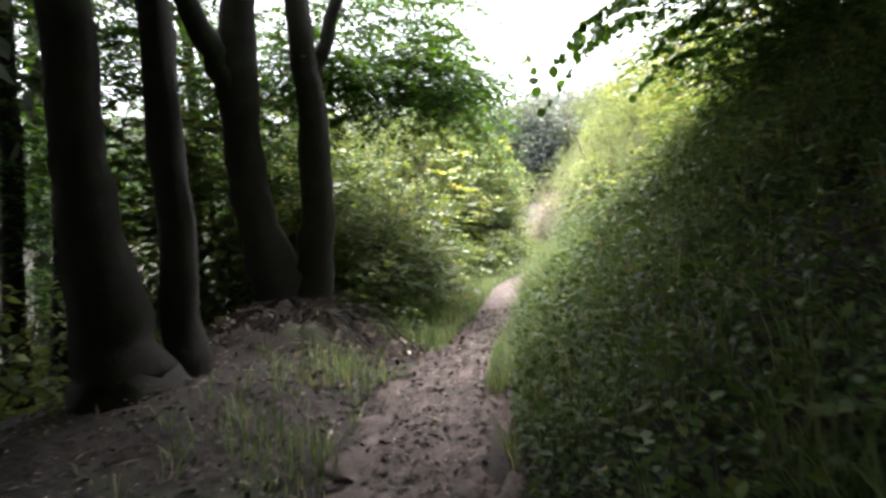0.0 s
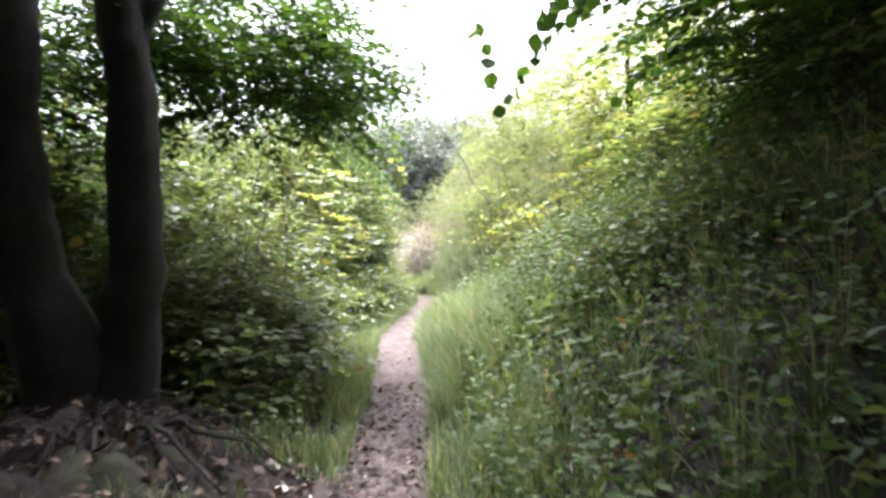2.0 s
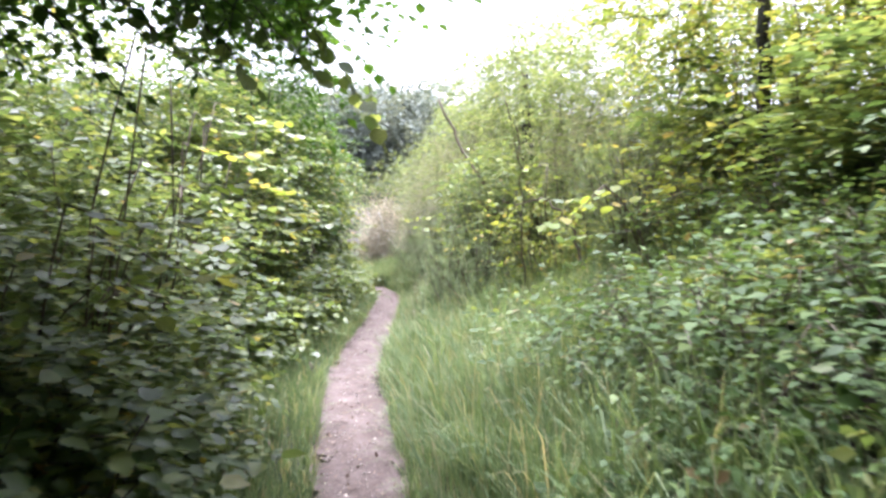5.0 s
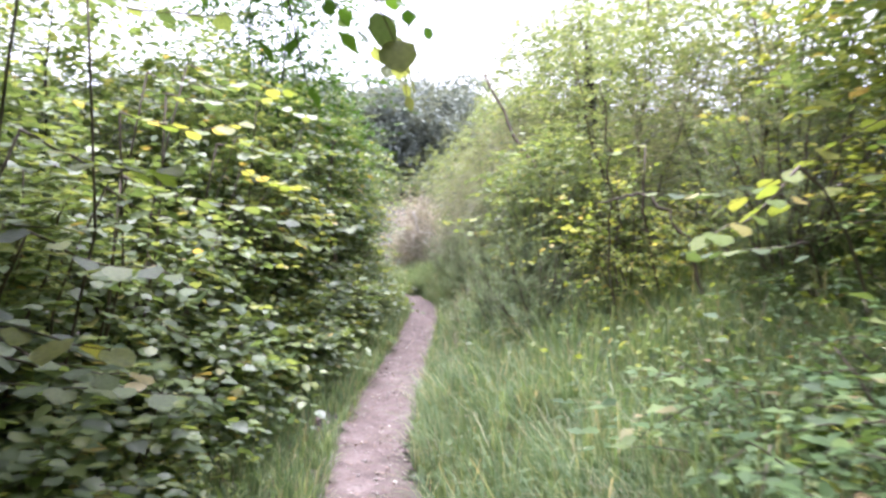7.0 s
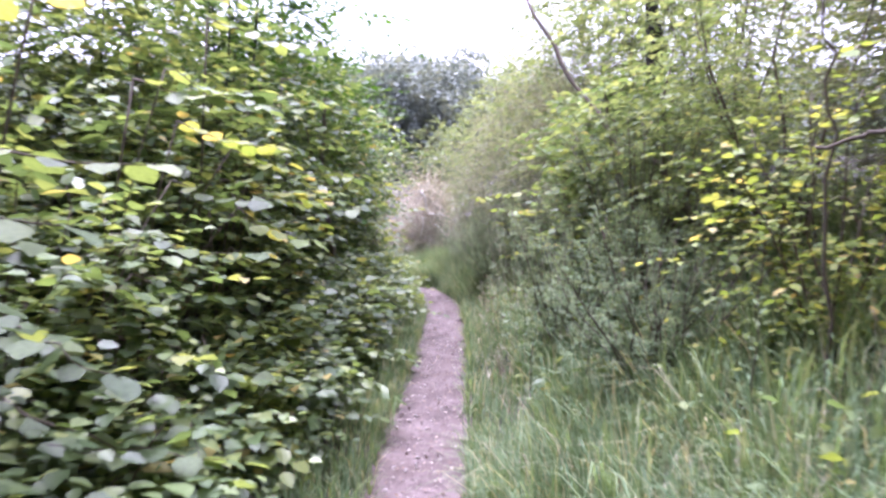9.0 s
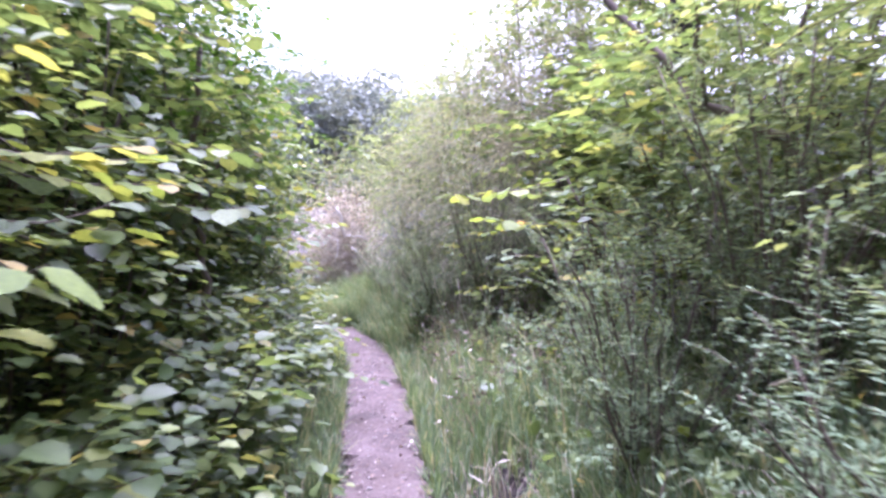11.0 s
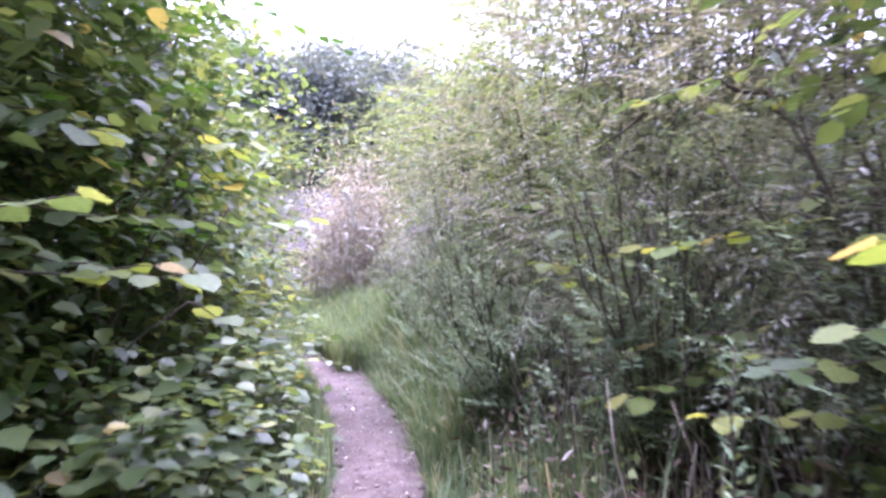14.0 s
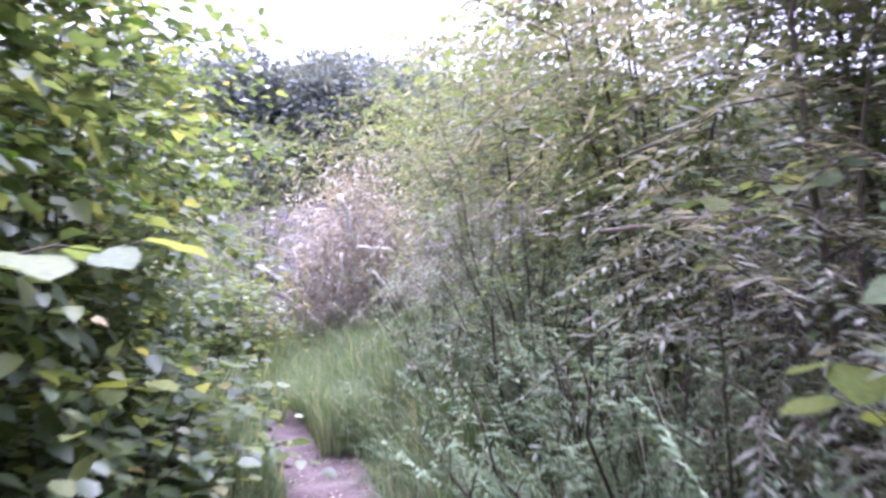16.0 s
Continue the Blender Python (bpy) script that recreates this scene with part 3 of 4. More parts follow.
tree("forked_tree", "dark tree forking low into heavy leaning stems", [
    ([foot(-1.36, 6.6, 0.3), (-1.45, 6.6, 0.95), (-1.70, 6.6, 1.65), (-1.80, 6.6, 2.4), (-1.82, 6.6, 3.3), (-1.8, 6.7, 5.0), (-1.9, 6.8, 8.0)], [0.34, 0.28, 0.19, 0.18, 0.17, 0.13, 0.05]),
    ([foot(-1.3, 6.6, 0.3), (-1.2, 6.6, 0.95), (-1.13, 6.6, 1.65), (-1.15, 6.6, 2.6), (-1.19, 6.6, 3.05), (-1.3, 6.6, 4.0), (-1.4, 6.8, 7.0)], [0.28, 0.2, 0.155, 0.14, 0.13, 0.1, 0.04]),
    ([(-1.17, 6.6, 2.85), (-1.08, 6.63, 3.2), (-0.88, 6.7, 3.75), (-0.6, 6.9, 4.8)], [0.08, 0.07, 0.06, 0.03]),
    ([(-1.8, 6.6, 2.6), (-1.95, 6.5, 3.1), (-2.22, 6.4, 3.7), (-2.6, 6.2, 5.2)], [0.13, 0.12, 0.11, 0.05])],
    [((-1.3, 7.6, 5.8), (2.0, 2.0, 1.4), 60), ((-0.9, 8.6, 3.85), (0.9, 1.2, 0.6), 70), ((-2.6, 8.0, 3.9), (1.3, 1.2, 1.0), 90), ((-0.3, 9.3, 4.3), (0.7, 1.2, 0.6), 60), ((-0.7, 8.0, 3.25), (0.9, 0.9, 0.4), 60), ((-1.6, 7.6, 3.3), (0.8, 0.8, 0.5), 50), ((0.1, 8.5, 3.35), (0.5, 0.8, 0.35), 40), ((-0.2, 9.9, 3.65), (0.7, 0.7, 0.3), 40), ((-2.4, 8.8, 2.7), (0.9, 0.9, 0.8), 60)],
    9, leaf=0.09, boughs=[((-1.3, 6.7, 4.1), (-0.5, 9.2, 4.4), 0.045), ((-1.8, 6.7, 4.0), (-2.6, 8.4, 4.3), 0.05), ((-1.0, 6.7, 3.6), (-0.9, 8.6, 4.0), 0.035)])
for k, (x, y, w, h) in enumerate([(-4.2, 7.0, 0.11, 8), (-4.05, 7.6, 0.1, 7), (-5.6, 8.6, 0.14, 9), (-3.3, 9.6, 0.09, 7), (-7.2, 7.0, 0.13, 9), (-6.4, 11.5, 0.12, 9)]):
    z0 = float(land(x, y))
    tree("woodland_tree", "dark straight woodland tree behind the first trunks", [([foot(x, y), (x, y, z0 + 1), (x + 0.06, y, z0 + 2.6), (x - 0.05, y, z0 + 5), (x, y + 0.1, z0 + h)], [w * 1.5, w, w * 0.92, w * 0.75, w * 0.3])],
         [((x, y, z0 + 4.4), (1.6, 1.6, 1.5), 100 if k < 2 else 40), ((x + 0.3, y, z0 + 2.3), (1.1, 1.1, 0.9), 45)], 90 + k, leaf=0.1, shape=DIAMOND)
# clouds from (2.4, 2.4, 4.8) on: unseen canopy added to shade path and bank
tree("bank_tree", "overhanging bank tree with low leafy boughs and added unseen canopy", [
    ([foot(4.4, 5.2), (4.3, 5.2, 4.0), (4.2, 5.3, 5.5), (4.2, 5.3, 8)], [0.22, 0.16, 0.13, 0.05])],
    [((2.9, 5.6, 3.2), (1.1, 1.3, 0.55), 110), ((3.6, 6.8, 3.6), (1.0, 1.0, 0.7), 80), ((2.9, 4.2, 3.9), (1.3, 1.5, 0.8), 110), ((2.3, 3.0, 4.3), (1.6, 1.6, 0.6), 90), ((4.0, 4.6, 3.0), (1.0, 1.2, 0.7), 70), ((3.8, 5.6, 5.8), (1.8, 1.8, 1.2), 90), ((2.4, 2.4, 4.8), (2.1, 2.4, 0.6), 130), ((4.6, 3.4, 5.2), (1.6, 2.4, 0.6), 70), ((3.0, 0.2, 5.0), (2.2, 1.8, 0.6), 150), ((0.0, 1.6, 5.4), (2.0, 2.2, 0.6), 240), ((-0.4, 4.0, 5.6), (1.7, 1.6, 0.5), 220), ((-2.0, 3.2, 5.6), (1.5, 1.6, 0.5), 160), ((1.7, 4.8, 5.1), (1.8, 1.8, 0.5), 220), ((2.8, 6.2, 4.7), (1.3, 1.3, 0.5), 140), ((3.7, 5.2, 4.5), (1.4, 1.8, 0.5), 130)],
    21, leaf=0.085, boughs=[((4.3, 5.2, 3.7), (2.0, 6.0, 3.1), 0.045), ((4.3, 5.2, 4.2), (2.2, 3.2, 4.3), 0.05), ((4.25, 5.25, 4.0), (3.4, 7.0, 3.7), 0.04)])
# trees out of view, added around the start so their crowns shade it
for k, (x, y) in enumerate([(-3.0, -1.5), (2.6, -2.5), (-0.5, -6.5), (-5.5, 2.5), (5.0, 1.8), (-6.5, 6.0), (6.5, 6.0), (-3.6, 3.0), (4.3, 2.6), (1.0, -4.6), (4.8, -0.6)]):
    z0 = float(land(x, y))
    tree("woodland_tree", "unseen woodland tree added to darken the path start", [([foot(x, y), (x, y, z0 + 2), (x, y, z0 + 5), (x, y, z0 + 8)], [0.25, 0.18, 0.14, 0.05])],
         [((x, y, z0 + 6.2), (3.6, 3.6, 1.5), 150)] + ([((x, y, z0 + 2.6), (1.8, 1.5, 1.6), 70)] if y < 0 else []), 120 + k, leaf=0.19, shape=DIAMOND)
# trees added along the bank top to keep sky light off the near bank
for k, (x, y) in enumerate([(6.2, 3.6), (6.6, 5.6), (5.9, 1.6), (6.2, 7.6)]):
    z0 = float(land(x, y))
    tree("woodland_tree", "leafy tree at the bank top, added to block the sky", [([foot(x, y), (x, y, z0 + 1.5), (x - 0.1, y, z0 + 3.2), (x, y, z0 + 6)], [0.2, 0.15, 0.11, 0.04])],
         [((x - 0.6, y, z0 + 1.9), (1.3, 1.3, 1.1), 90), ((x - 0.4, y, z0 + 4.2), (1.6, 1.5, 1.2), 90)], 160 + k, leaf=0.11)
# trunks among the scrub further on
tree("scrub_tree", "dark bare lower trunk among the scrub", [([foot(4.4, 16.1), (4.42, 16.1, 3.0), (4.4, 16.1, 3.9), (4.35, 16.1, 4.7)], [0.13, 0.1, 0.09, 0.04])], [((4.6, 16.4, 4.7), (1.2, 1.2, 0.8), 90)], 41, leaf_mat=THORN)
tree("scrub_tree", "thin dark trunk on the grassy bank", [([foot(3.45, 9.6), (3.5, 9.6, 3.0), (3.45, 9.6, 3.7), (3.5, 9.7, 4.2)], [0.06, 0.045, 0.04, 0.02])], [((3.7, 9.9, 3.9), (1.0, 1.0, 0.6), 90)], 42, leaf_mat=YOUNG)


# ---- far wood on the hill ----
far_trees = []
for k in range(3):
    r = np.random.default_rng(200 + k)
    root = tagged(new("hill_tree"), "distant woodland tree on the hillside with haze-tinted leaves", "tree", "far wood")
    part("trunk", trunk([([(0, 0, -0.5), (0, 0, 3), (0.2, 0, 5.5), (0, 0, 7.2)], [0.3, 0.22, 0.15, 0.05])], 7, k), BARK, root, smooth=True)
    g = Geo()
    n = 5200
    blobs = np.concatenate([np.array([[0, 0, 6.5]]), np.stack([r.normal(size=11) * 1.7, r.normal(size=11) * 1.7, r.uniform(0.8, 8, 11)], 1)])
    which = r.integers(0, len(blobs), n)
    p = unit(r.normal(size=(n, 3))) * (r.uniform(0.5, 1, n) ** 0.5 * r.uniform(1.2, 1.9, len(blobs))[which])[:, None]
    put_leaves(g, DIAMOND, blobs[which] + p, unit(p + r.normal(size=(n, 3))), p + np.array([0, 0, 0.8]) + r.normal(size=(n, 3)) * 0.5, r.uniform(0.2, 0.42, n))
    part("crown", g, HAZED_LEAF, root, kind="stuff")
    far_trees.append(root)
spots = []
r = np.random.default_rng(5)
for k in range(96):
    a = radians(-42 + 92 * (k + r.uniform(-0.6, 0.6)) / 96)
    d = r.uniform(48, 70)
    x, y = 1 + d * math.sin(a), 8 + d * math.cos(a)
    top = 2.2 + d * (0.205 + 0.022 * math.sin(7 * a + 1) + r.uniform(-0.02, 0.012))
    wide = r.uniform(1.0, 1.35)
    spots.append((k % 3, x, y, r.uniform(0, 360), wide, (top - float(land(x, y))) / 9.3 / wide))
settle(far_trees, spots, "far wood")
# unseen trees added behind and beside the start to block low sky light
for k, (x, y) in enumerate([(-8, -4), (-5, -7), (0, -9), (5, -7), (8.5, -3), (-9, 1), (9, 2.5), (2.5, -6), (-2.5, -6.5), (7, -6), (-7.5, 4.5), (9.5, 6)]):
    tagged(copy_thing(far_trees[k % 3], pose(x, y, float(land(x, y)) - 0.1, 0, 0, 50 * k)), "unseen woodland tree added to block light at the start", group="wood around the start")


# ---- dry brush heap at the end ----
r = np.random.default_rng(77)
heap = tagged(new("brush_heap"), "heap of pale dry brushwood and dead stalks", "brushwood")
hx, hy = 3.8, 24.8
hz = float(land(hx, hy))
heap.location = (hx, hy, hz)
g = Geo()
for _ in range(700):
    a, q = r.uniform(0, 2 * math.pi), r.uniform(0, 1) ** 0.5
    s = np.array([math.cos(a) * q * 0.66, math.sin(a) * q * 0.75, r.uniform(0, 1.75) * (1 - 0.6 * q)])
    e = s + np.array([r.normal() * 0.3, r.normal() * 0.35, r.uniform(-0.5, 0.4)])
    tube(g, bend(s, e, 4, r.uniform(0, 0.15), 0.02, r), [0.007, 0.006, 0.004, 0.002], 3)
part("stalk_tangle", g, BRUSH, heap, kind="stuff")
g = Geo()
n = 5200
p = r.normal(size=(n, 3)) * np.array([0.36, 0.4, 0.5]) + np.array([0, 0, 0.9])
p[:, 2] = np.abs(p[:, 2])
put_leaves(g, SLIM, p, r.normal(size=(n, 3)), r.normal(size=(n, 3)), r.uniform(0.05, 0.13, n))
part("dead_foliage", g, BRUSH, heap, kind="stuff")
for a, b, th in [((3.47, 23.85, 2.78), (3.61, 23.8, 2.28), 0.03), ((3.61, 23.8, 2.28), (3.98, 23.7, 2.23), 0.02), ((3.72, 23.78, 2.1), (4.02, 23.68, 1.75), 0.02), ((3.5, 23.85, 2.25), (3.46, 23.85, 1.78), 0.016)]:
    a, b = np.array(a) - np.array(heap.location), np.array(b) - np.array(heap.location)
    g = Geo()
    tube(g, bend(a, b, 6, 0.03, 0.012, r), np.linspace(th, th * 0.6, 6), 6, 0.05, r)
    part("bare_branch", g, PALE, heap, "pale barkless branch", True)

# ---- root plate under the forked tree ----
r = np.random.default_rng(78)
mound = tagged(new("root_mound"), "dark earthy mound of roots and dead stalks under the forked tree", "mound")
mx, my = -1.25, 6.25
mound.location = (mx, my, float(land(mx, my)) - 0.05)
g = Geo()
nu, nv = 44, 16
vv = []
for j in range(nv):
    for i in range(nu):
        a, q = i * 2 * math.pi / nu, 1 - j / (nv - 1)
        x, y = mx + math.cos(a) * 1.15 * q, my + math.sin(a) * 0.85 * q
        lump = 0.06 * math.sin(3 * a + 9 * q) + 0.05 * math.sin(7 * a - 13 * q) + r.normal() * 0.025
        vv.append((x - mx, y - my, float(land(x, y)) - mound.location[2] + (0.14 + lump) * (1 - q ** 2.2) - 0.03))
qq = [(j * nu + i, j * nu + (i + 1) % nu, (j + 1) * nu + (i + 1) % nu, (j + 1) * nu + i) for j in range(nv - 1) for i in range(nu)]
g.add(np.array(vv), None, qq)
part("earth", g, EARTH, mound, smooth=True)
for k in range(16):
    a = r.uniform(-2.9, 0.2)
    g = Geo()
    s = np.array([math.cos(a) * 0.3, math.sin(a) * 0.2, 0.13])
    e = np.array([math.cos(a) * r.uniform(0.75, 1.0), math.sin(a) * r.uniform(0.5, 0.75), r.uniform(-0.15, 0.0)])
    tube(g, bend(s, e, 7, 0.1, 0.03, r), np.linspace(0.016, 0.005, 7) * r.uniform(0.5, 1.2), 5, 0.1, r)
    part("root", g, BARK, mound, smooth=True)

g = Geo()
n = 420
a, q = r.uniform(0, 2 * math.pi, n), r.uniform(0, 1, n) ** 0.5
x, y = mx + np.cos(a) * q * 1.15, my + np.sin(a) * q * 0.85
p = np.stack([x - mx, y - my, land(x, y) - mound.location[2] + 0.15 * (1 - q ** 2.2) + r.uniform(-0.02, 0.05, n)], 1)
put_leaves(g, OVAL, p, r.normal(size=(n, 3)), np.array([0, -0.3, 1.0]) + r.normal(size=(n, 3)) * 0.5, r.uniform(0.04, 0.1, n))
part("dead_leaves", g, DRY, mound, kind="stuff")
g = Geo()
for _ in range(120):
    a = r.uniform(-3.1, 0.3)
    s = np.array([math.cos(a) * r.uniform(0.2, 0.7), math.sin(a) * r.uniform(0.1, 0.5), r.uniform(0.1, 0.3)])
    tube(g, bend(s, s + np.array([r.normal() * 0.15, -abs(r.normal()) * 0.12, -r.uniform(0.05, 0.3)]), 4, 0.05, 0.01, r), [0.004, 0.0035, 0.003, 0.001], 3)
part("dead_fronds", g, DARK_DEAD, mound, kind="stuff")

# ---- bare branches in the scrub ----
def limb(name, label, pts, r0, r1, mat=TWIG, twigs=()):
    root = tagged(new(name), label, "branch")
    o = np.array(pts[0], float)
    root.location = tuple(o)
    part("branch", trunk([(np.array(pts, float) - o, np.linspace(r0, r1, len(pts)))], 7, 4), mat, root, smooth=True)
    for tw in twigs:
        part("twig", trunk([(np.array(tw, float) - o, np.linspace(r1, r1 * 0.4, len(tw)))], 5, 5), mat, root, smooth=True)
    return root


limb("leaning_branch", "long dark bare branch leaning across the scrub", [foot(3.75, 13.8, 0.05), (3.4, 14.15, 2.49), (3.2, 14.44, 2.69), (2.96, 14.84, 3.24), (2.7, 15.2, 4.0)], 0.03, 0.015, TWIG,
     [[(3.2, 14.44, 2.69), (3.05, 14.3, 2.9), (2.95, 14.2, 3.05)], [(3.4, 14.15, 2.49), (3.3, 14.0, 2.9), (3.32, 13.9, 3.3)]])
limb("arched_branch", "dark arching bare branch over the grass", [foot(2.95, 11.0, 0.05), (2.85, 11.1, 2.05), (2.72, 11.25, 2.36), (2.6, 11.35, 2.4), (2.42, 11.45, 2.34)], 0.013, 0.007)
limb("upright_stem", "thin dark bare stem standing in the scrub", [foot(2.62, 11.6, 0.05), (2.5, 11.5, 2.3), (2.47, 11.45, 2.75), (2.42, 11.5, 3.1)], 0.008, 0.004)

limb("upright_stem", "reddish brown bare stem rising out of the hedge", [foot(1.15, 16.6, 0.05), (1.16, 16.75, 1.74), (1.12, 16.85, 2.2), (1.08, 16.9, 2.7), (1.12, 16.95, 3.4)], 0.035, 0.018, TWIG,
     [[(1.12, 16.85, 2.2), (1.2, 16.7, 2.4), (1.24, 16.6, 2.7)], [(1.08, 16.9, 2.6), (0.98, 16.8, 2.8), (0.9, 16.7, 3.1)]])
limb("fallen_pole", "pale dead stem caught across the broom", [(4.2, 19.15, 2.36), (3.95, 19.3, 2.38), (3.7, 19.45, 2.34)], 0.014, 0.008, STRAW)
limb("bare_twig", "thin bare grey twig arching out of the scrub", [foot(4.4, 17.5, 0.05), (4.2, 17.5, 2.6), (3.9, 17.55, 2.84), (3.62, 17.6, 2.8), (3.4, 17.65, 2.6)], 0.014, 0.005, TWIG, [[(3.9, 17.55, 2.84), (3.7, 17.5, 2.95), (3.4, 17.5, 2.98)]])
limb("bare_twig", "thin bare grey twig reaching over the grass", [foot(3.3, 13.9, 0.05), (2.95, 13.6, 1.72), (2.6, 13.45, 1.66)], 0.008, 0.004, STRAW)

# ---- sprays of big single leaves close to the walker ----
leaf_geo = Geo()
rows_y = (0.0, 0.06, 0.16, 0.3, 0.46, 0.62, 0.76, 0.88, 0.95, 1.0)
half_w = (0.0, 0.17, 0.33, 0.43, 0.47, 0.44, 0.35, 0.2, 0.08, 0.0)
rib = [(0, y, -0.13 * y * y) for y in rows_y]
rims = [[(sd * (w + (0.025 if k % 2 else -0.015) * (w > 0.1)), y - 0.03 * (k % 2), 0.09 * w - 0.13 * y * y + 0.02 * math.sin(9 * y + sd)) for k, (y, w) in enumerate(zip(rows_y, half_w))] for sd in (-1, 1)]
nr = len(rows_y)
leaf_geo.add(np.array(rib + rims[0] + rims[1]), None,
             [(k, k + 1, nr + k + 1, nr + k) for k in range(nr - 1)] + [(k, 2 * nr + k, 2 * nr + k + 1, k + 1) for k in range(nr - 1)])
BIG_LEAF = {m.name: leaf_geo.mesh("leaf", m) for m in (HAZEL, YOUNG, BEECH)}


def spray(name, label, a, b, count, size, mat, seed, root_at=None, sag=-0.05, droop=0.14, thick=0.006):
    """A twig from a to b that carries single leaves in turn on both sides; root_at: the foot of its stem."""
    rr = np.random.default_rng(seed)
    a, b = np.array(a, float), np.array(b, float)
    top = tagged(new(name), label, "branch", "leafy sprays")
    o = np.array(root_at if root_at is not None else a, float)
    top.location = tuple(o)
    if root_at is not None:
        g3 = Geo()
        mid = (o + a) / 2 + np.array([rr.normal() * 0.1, rr.normal() * 0.1, 0.2])
        tube(g3, np.array([o, (o + mid) / 2, mid, (mid + a) / 2 + [0, 0, 0.04], a]) - o, np.linspace(thick * 1.3, thick, 5), 5, 0.05, rr)
        part("stem", g3, TWIG, top, smooth=True)
    line = bend(a, b, 9, sag, 0.01, rr)
    g3 = Geo()
    tube(g3, line - o, np.linspace(thick, thick * 0.3, 9), 5)
    tw = part("twig", g3, TWIG, top, smooth=True)
    way = (b - a) / np.linalg.norm(b - a)
    side = np.cross(way, [0, 0, 1.0])
    side = side / (np.linalg.norm(side) + 1e-9)
    for k in range(count):
        u = (k + 0.8) / count
        f = u * 8
        i = min(7, int(f))
        p = line[i] + (line[i + 1] - line[i]) * min(1.0, f - i) - o
        s = 1 if k % 2 else -1
        ax = way * (0.5 if k < count - 1 else 3) + side * s * 0.9 + np.array([0, 0, -droop]) + rr.normal(size=3) * (0.15 + 0.35 * (droop > 0.4))
        nm = np.array([0, 0, 1.0]) + rr.normal(size=3) * (0.2 + 0.2 * (droop > 0.4))
        ax = ax / np.linalg.norm(ax)
        sx = np.cross(ax, nm)
        sx = sx / np.linalg.norm(sx)
        up = np.cross(sx, ax)
        sz = size * rr.uniform(0.7, 1.15)
        lf = new("leaf", BIG_LEAF[mat.name])
        lf.parent = tw
        lf.matrix_basis = Matrix(((sx[0] * sz, ax[0] * sz, up[0] * sz, p[0]), (sx[1] * sz, ax[1] * sz, up[1] * sz, p[1]), (sx[2] * sz, ax[2] * sz, up[2] * sz, p[2]), (0, 0, 0, 1)))
    return top


spray("hanging_beech_spray", "dark hanging leafy spray over the path", (1.75, 6.1, 3.35), (0.9, 6.03, 2.55), 22, 0.09, BEECH, 1, None, 0.14, 0.9)
spray("hanging_beech_spray", "dark hanging leafy spray over the path", (1.9, 6.0, 3.3), (1.1, 6.0, 2.95), 22, 0.09, BEECH, 2, None, 0.14, 0.8)
spray("hanging_hazel_spray", "hanging leafy spray over the path against the sky", (-0.1, 10.9, 3.75), (1.1, 10.95, 2.85), 15, 0.085, HAZEL, 3, None, 0.12, 0.7)
spray("hanging_hazel_spray", "hanging leafy spray over the path against the sky", (-0.6, 10.6, 3.7), (0.5, 10.7, 3.15), 14, 0.085, HAZEL, 4, None, 0.1, 0.6)
for k, (a, b) in enumerate([((-0.3, 10.8, 3.7), (0.75, 10.9, 3.2)), ((0.2, 11.0, 3.65), (1.25, 10.95, 3.12)), ((-0.9, 10.3, 3.65), (0.1, 10.4, 3.3)), ((0.0, 10.6, 3.8), (0.7, 10.75, 3.45))]):
    spray("hanging_hazel_spray", "hanging leafy spray over the path against the sky", a, b, 22, 0.085, BEECH, 60 + k, None, 0.12, 0.7)
for k, (a, b) in enumerate([((2.0, 6.3, 3.5), (1.2, 6.1, 3.1)), ((1.7, 5.6, 3.35), (1.05, 5.8, 2.95)), ((2.2, 5.4, 3.1), (1.6, 5.3, 2.75)), ((2.3, 6.0, 3.0), (1.7, 6.2, 2.65))]):
    spray("hanging_beech_spray", "dark leafy spray hanging over the bank", a, b, 24, 0.085, BEECH, 70 + k, None, 0.14, 0.8)
spray("yellow_spray", "arching spray of yellow-green hazel leaves", (2.85, 15.05, 2.42), (2.2, 14.99, 2.31), 16, 0.095, YOUNG, 5, foot(3.25, 15.1), -0.03, 0.1)
spray("yellow_spray", "arching spray of yellow-green hazel leaves", (3.05, 14.35, 2.62), (2.68, 14.6, 2.5), 11, 0.085, YOUNG, 6, foot(3.5, 14.5), -0.02, 0.1)
spray("yellow_spray", "arching spray of yellow-green hazel leaves", (2.2, 9.4, 2.35), (1.8, 9.3, 2.1), 10, 0.09, YOUNG, 7, foot(2.75, 9.5))
spray("yellow_spray", "arching spray of yellow-green hazel leaves", (2.75, 11.5, 2.72), (2.25, 11.35, 2.72), 9, 0.08, YOUNG, 8, foot(3.0, 11.6))
